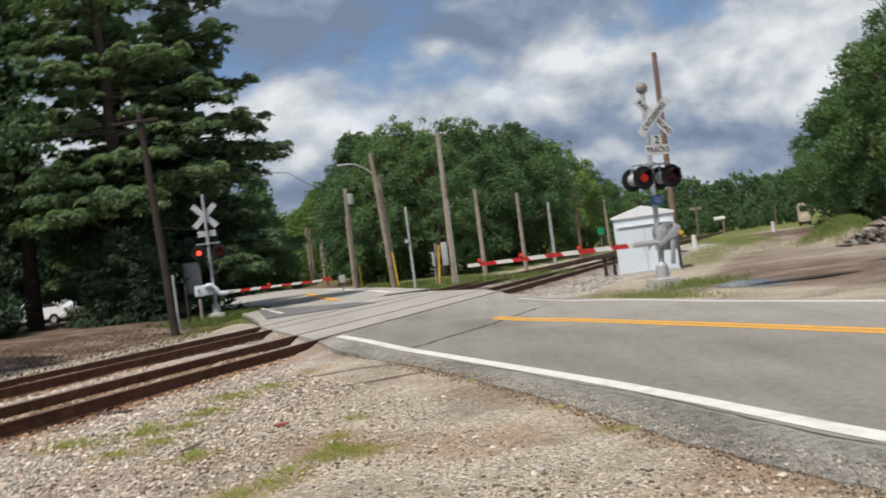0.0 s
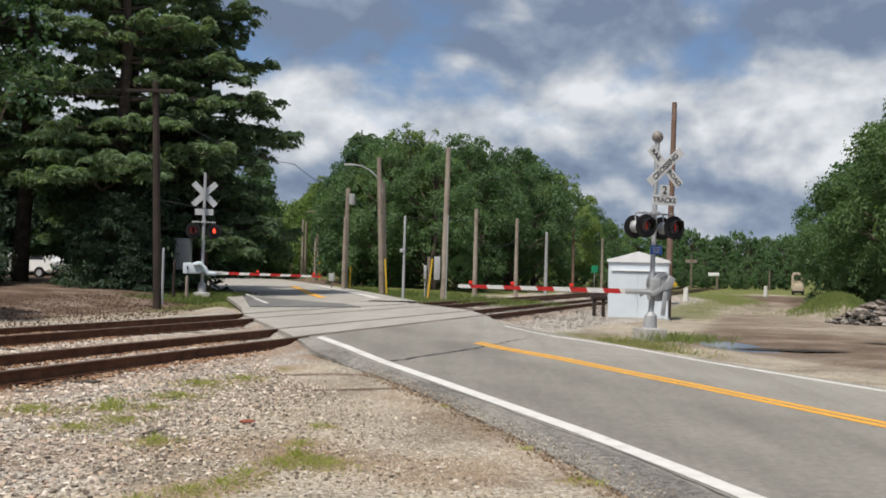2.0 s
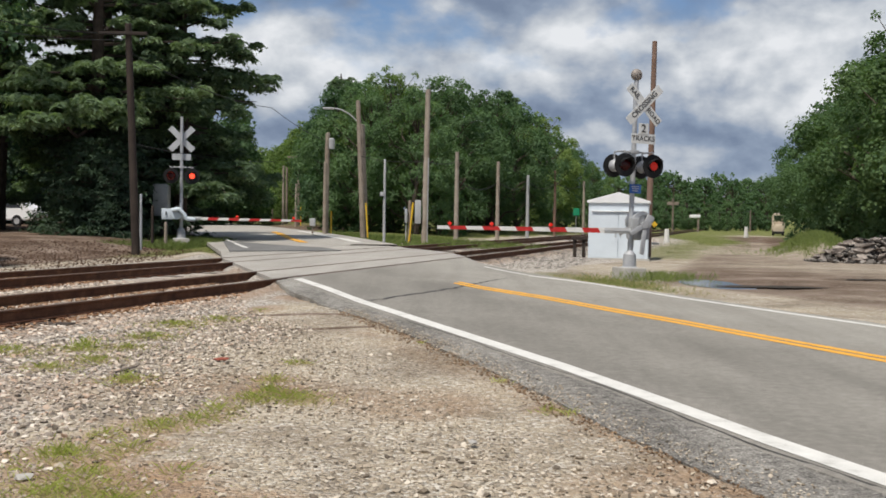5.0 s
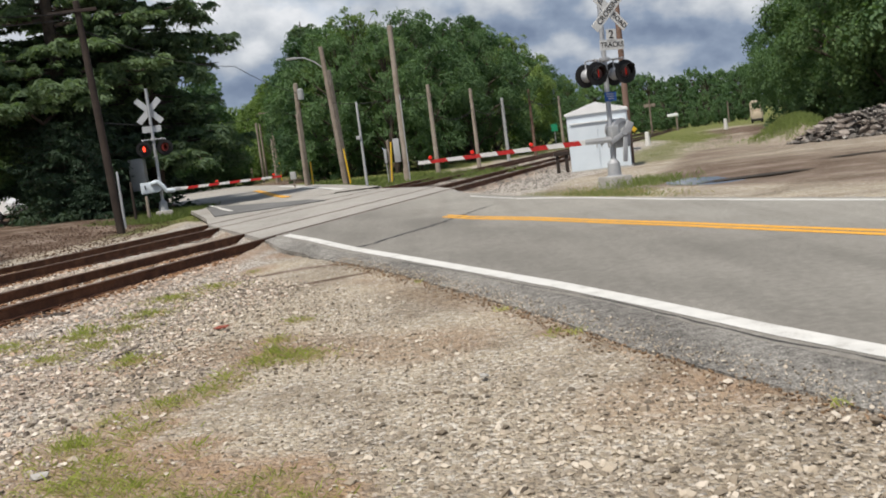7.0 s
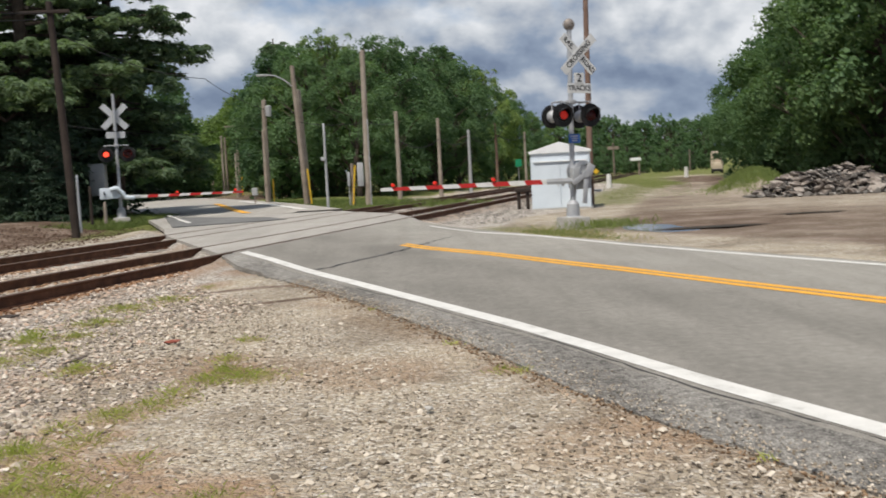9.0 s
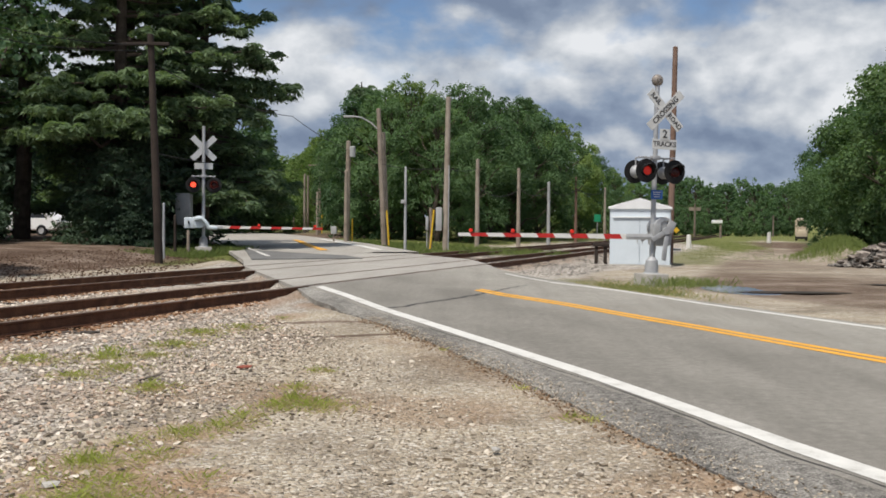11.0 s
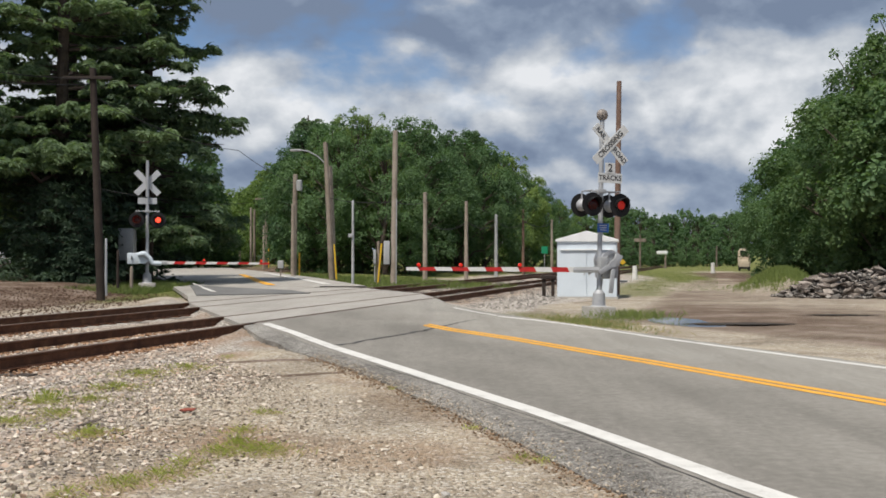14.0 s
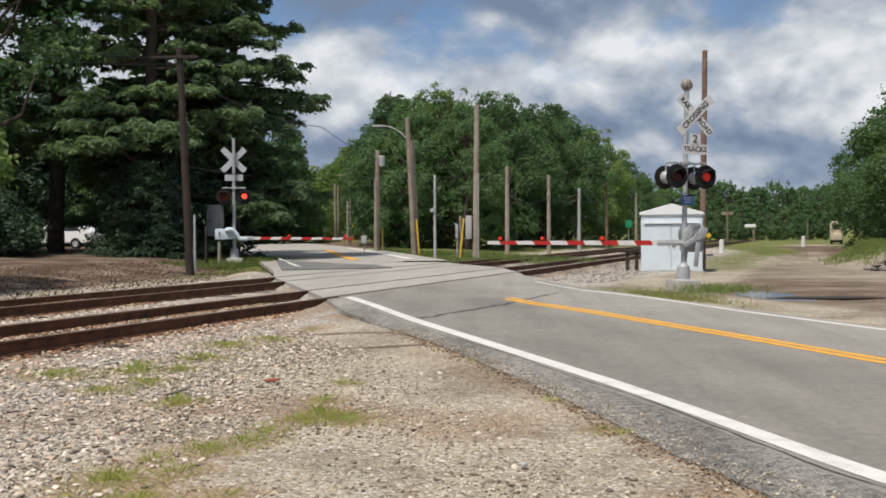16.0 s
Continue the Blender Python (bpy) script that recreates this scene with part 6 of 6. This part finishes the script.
stones("ballast_stones", on_land(pp, 0.0), 0.04 + 0.045 * rg.uniform(size=len(pp)), M_GREYSTONE, "crushed grey ballast stones between the rails", 44)

M_RUSTSTONE = stone_material("rust-stained ballast", [(0.05, (0.09, 0.045, 0.024)), (0.4, (0.24, 0.135, 0.075)), (0.75, (0.36, 0.225, 0.14)), (0.97, (0.52, 0.40, 0.30))])
k = 9000
q = np.column_stack([rg.uniform(-16, 0.3, k), np.array(RAILS)[rg.randint(0, 4, k)] + rg.choice([-1, 1], k) * (0.09 + 0.30 * rg.uniform(size=k) ** 1.5)])
pp = P4[None] + RN[None] * q[:, 1:2] + RD[None] * q[:, 0:1]
pp = pp[u_of(pp[:, 0], pp[:, 1]) < -4.15]
stones("rusty_ballast", on_land(pp, 0.012), 0.03 + 0.035 * rg.uniform(size=len(pp)), M_RUSTSTONE, "rust-stained ballast stones along the rails", 49)

# pale chippings worked loose on the broken shoulder
k = 7000
sv = -rg.uniform(3, 20, k)
uv = left_edge(sv) + rg.uniform(-0.12, 0.40, k) * rg.uniform(0.3, 1, k)
pc = np.array([at_su(a, b) for a, b in zip(sv, uv)])
stones("loose_chippings", np.column_stack([pc, road_z(sv) - 0.035 + 0.02 * np.clip((uv - left_edge(sv)) / 0.4, 0, 1)]), 0.008 + 0.016 * rg.uniform(size=k) ** 2, M_LOOSE, "pale stone chippings along the broken shoulder", 47)

# dirt and small weeds that creep over the shoulder's outer edge
k = 6000
sv = -rg.uniform(3, 20, k)
uv = left_edge(sv) + rg.normal(size=k) * 0.10 - 0.04
pc = np.array([at_su(a, b) for a, b in zip(sv, uv)])
M_DIRT = stone_material("brown roadside dirt", [(0.05, (0.10, 0.06, 0.035)), (0.5, (0.25, 0.165, 0.10)), (0.9, (0.38, 0.29, 0.21)), (0.98, (0.60, 0.56, 0.50))])
stones("roadside_dirt", np.column_stack([pc, road_z(sv) - 0.068 + 0.02 * np.clip((uv - left_edge(sv)) / 0.3, 0, 1)]), 0.010 + 0.022 * rg.uniform(size=k) ** 2, M_DIRT, "crumbs of brown dirt along the broken shoulder", 48)
ctr = [at_su(-rs0, float(left_edge(-rs0)) - 0.07) for rs0 in (5.1, 6.6, 7.4, 9.0, 10.8, 11.3, 12.7, 13.2, 14.1, 15.6)]
blades("shoulder_weeds", tuft_points([(x, y, 0.05 + 0.03 * (j % 3)) for j, (x, y) in enumerate(ctr)], 30.0, 61) + np.array([0, 0, 0.02]), 0.05, 0.003, M_GRASS, "small weeds along the broken shoulder", 62, 0.9)


def fragment(name, x, y, size, mat, label, category, seed, turn):
    rs = random.Random(seed)
    ob = new(name, chunk(rs, mat, name))
    ob.matrix_world = pose(x, y, float(land_z(x, y)) + 0.005, rs.uniform(-8, 8), rs.uniform(-8, 8), turn) @ Matrix.Diagonal((*size, 1))
    tagged(ob, label, category)


M_BRICK = material("broken red brick", [(0.22, 0.06, 0.04), (0.34, 0.11, 0.08)], 0.9, 6, 40, 0.4)
fragment("brick_fragment", -2.38, 9.75, (0.16, 0.07, 0.07), M_BRICK, "broken red brick fragment lying in gravel", "brick", 3, 20)
fragment("wood_scrap", -3.05, 9.0, (0.34, 0.10, 0.05), M_TIE, "dark scrap of old timber lying in gravel", "wood", 4, 60)
fragment("stone_block", -2.35, 5.25, (0.10, 0.08, 0.07), M_CONCRETE, "pale stone among the weeds", "stone", 5, 10)
fragment("stone_block", 0.05, 6.3, (0.09, 0.07, 0.06), M_CONCRETE, "pale stone lying in gravel", "stone", 6, 80)
# small rubble that has run down from the heap
M_RUBBLE = stone_material("small rubble", [(0.05, (0.05, 0.047, 0.044)), (0.45, (0.13, 0.12, 0.11)), (0.8, (0.25, 0.23, 0.21)), (0.97, (0.42, 0.39, 0.36))])
q = np.sqrt(rg.uniform(0, 1.35, 1500))
an = rg.uniform(0, 2 * np.pi, 1500)
p = np.column_stack([16.8 + 3.3 * q * np.cos(an), 38.8 + 1.75 * q * np.sin(an)])
zr = np.column_stack([p, land_z(p[:, 0], p[:, 1]) + 1.02 * np.clip(1 - q ** 2.2, 0, 1) * np.interp(p[:, 0] - 16.8, [-3.4, -0.6, 0.3, 1.4, 3.4], [0.85, 1.0, 1.0, 0.55, 0.4]) * rg.uniform(0.6, 1.0, 1500) + 0.03])
stones("small_rubble", zr, 0.08 + 0.22 * rg.uniform(size=1500) ** 2, M_RUBBLE, "small broken stones lying over the rubble heap", 46)
# leaf litter and stones on the bank under the pines
p = np.column_stack([rg.uniform(-24, -9.0, 16000), rg.uniform(18, 36, 16000)])
sp = s_of(p[:, 0], p[:, 1])
p = p[(sp > 7.2) & (sp < 13.5)]
M_LITTER = stone_material("pine litter and stones", [(0.1, (0.035, 0.02, 0.013)), (0.5, (0.09, 0.05, 0.031)), (0.88, (0.15, 0.095, 0.065)), (0.99, (0.36, 0.31, 0.26))])
zb = on_land(p, 0.02)
zb[:, 2] += 0.25 * sstep(9, 14, s_of(p[:, 0], p[:, 1])) * sstep(-9, -14, p[:, 0])
stones("bank_litter", zb, 0.02 + 0.04 * rg.uniform(size=len(p)) ** 2, M_LITTER, "brown pine litter and stones on the bank", 45)


# ---------------------------------------------------------------- what moves: the flashers
FLIP = 0.555


def motions():
    for lens, first in TURNING:
        base = Matrix.Translation((0, -0.055, 0))
        a = 0.0 if first else 180.0
        rows = [(0.0, base @ pose(0, 0, 0, 0, 0, a))]
        t = 0.365
        while t < 15.95:
            for k, d in enumerate((-0.05, -0.0167, 0.0167, 0.05)):
                rows.append((t + d, base @ pose(0, 0, 0, 0, 0, a + 60 * k)))
            a += 180
            t += FLIP
        rows.append((16.0, base @ pose(0, 0, 0, 0, 0, a)))
        walk(lens, rows)


motions()
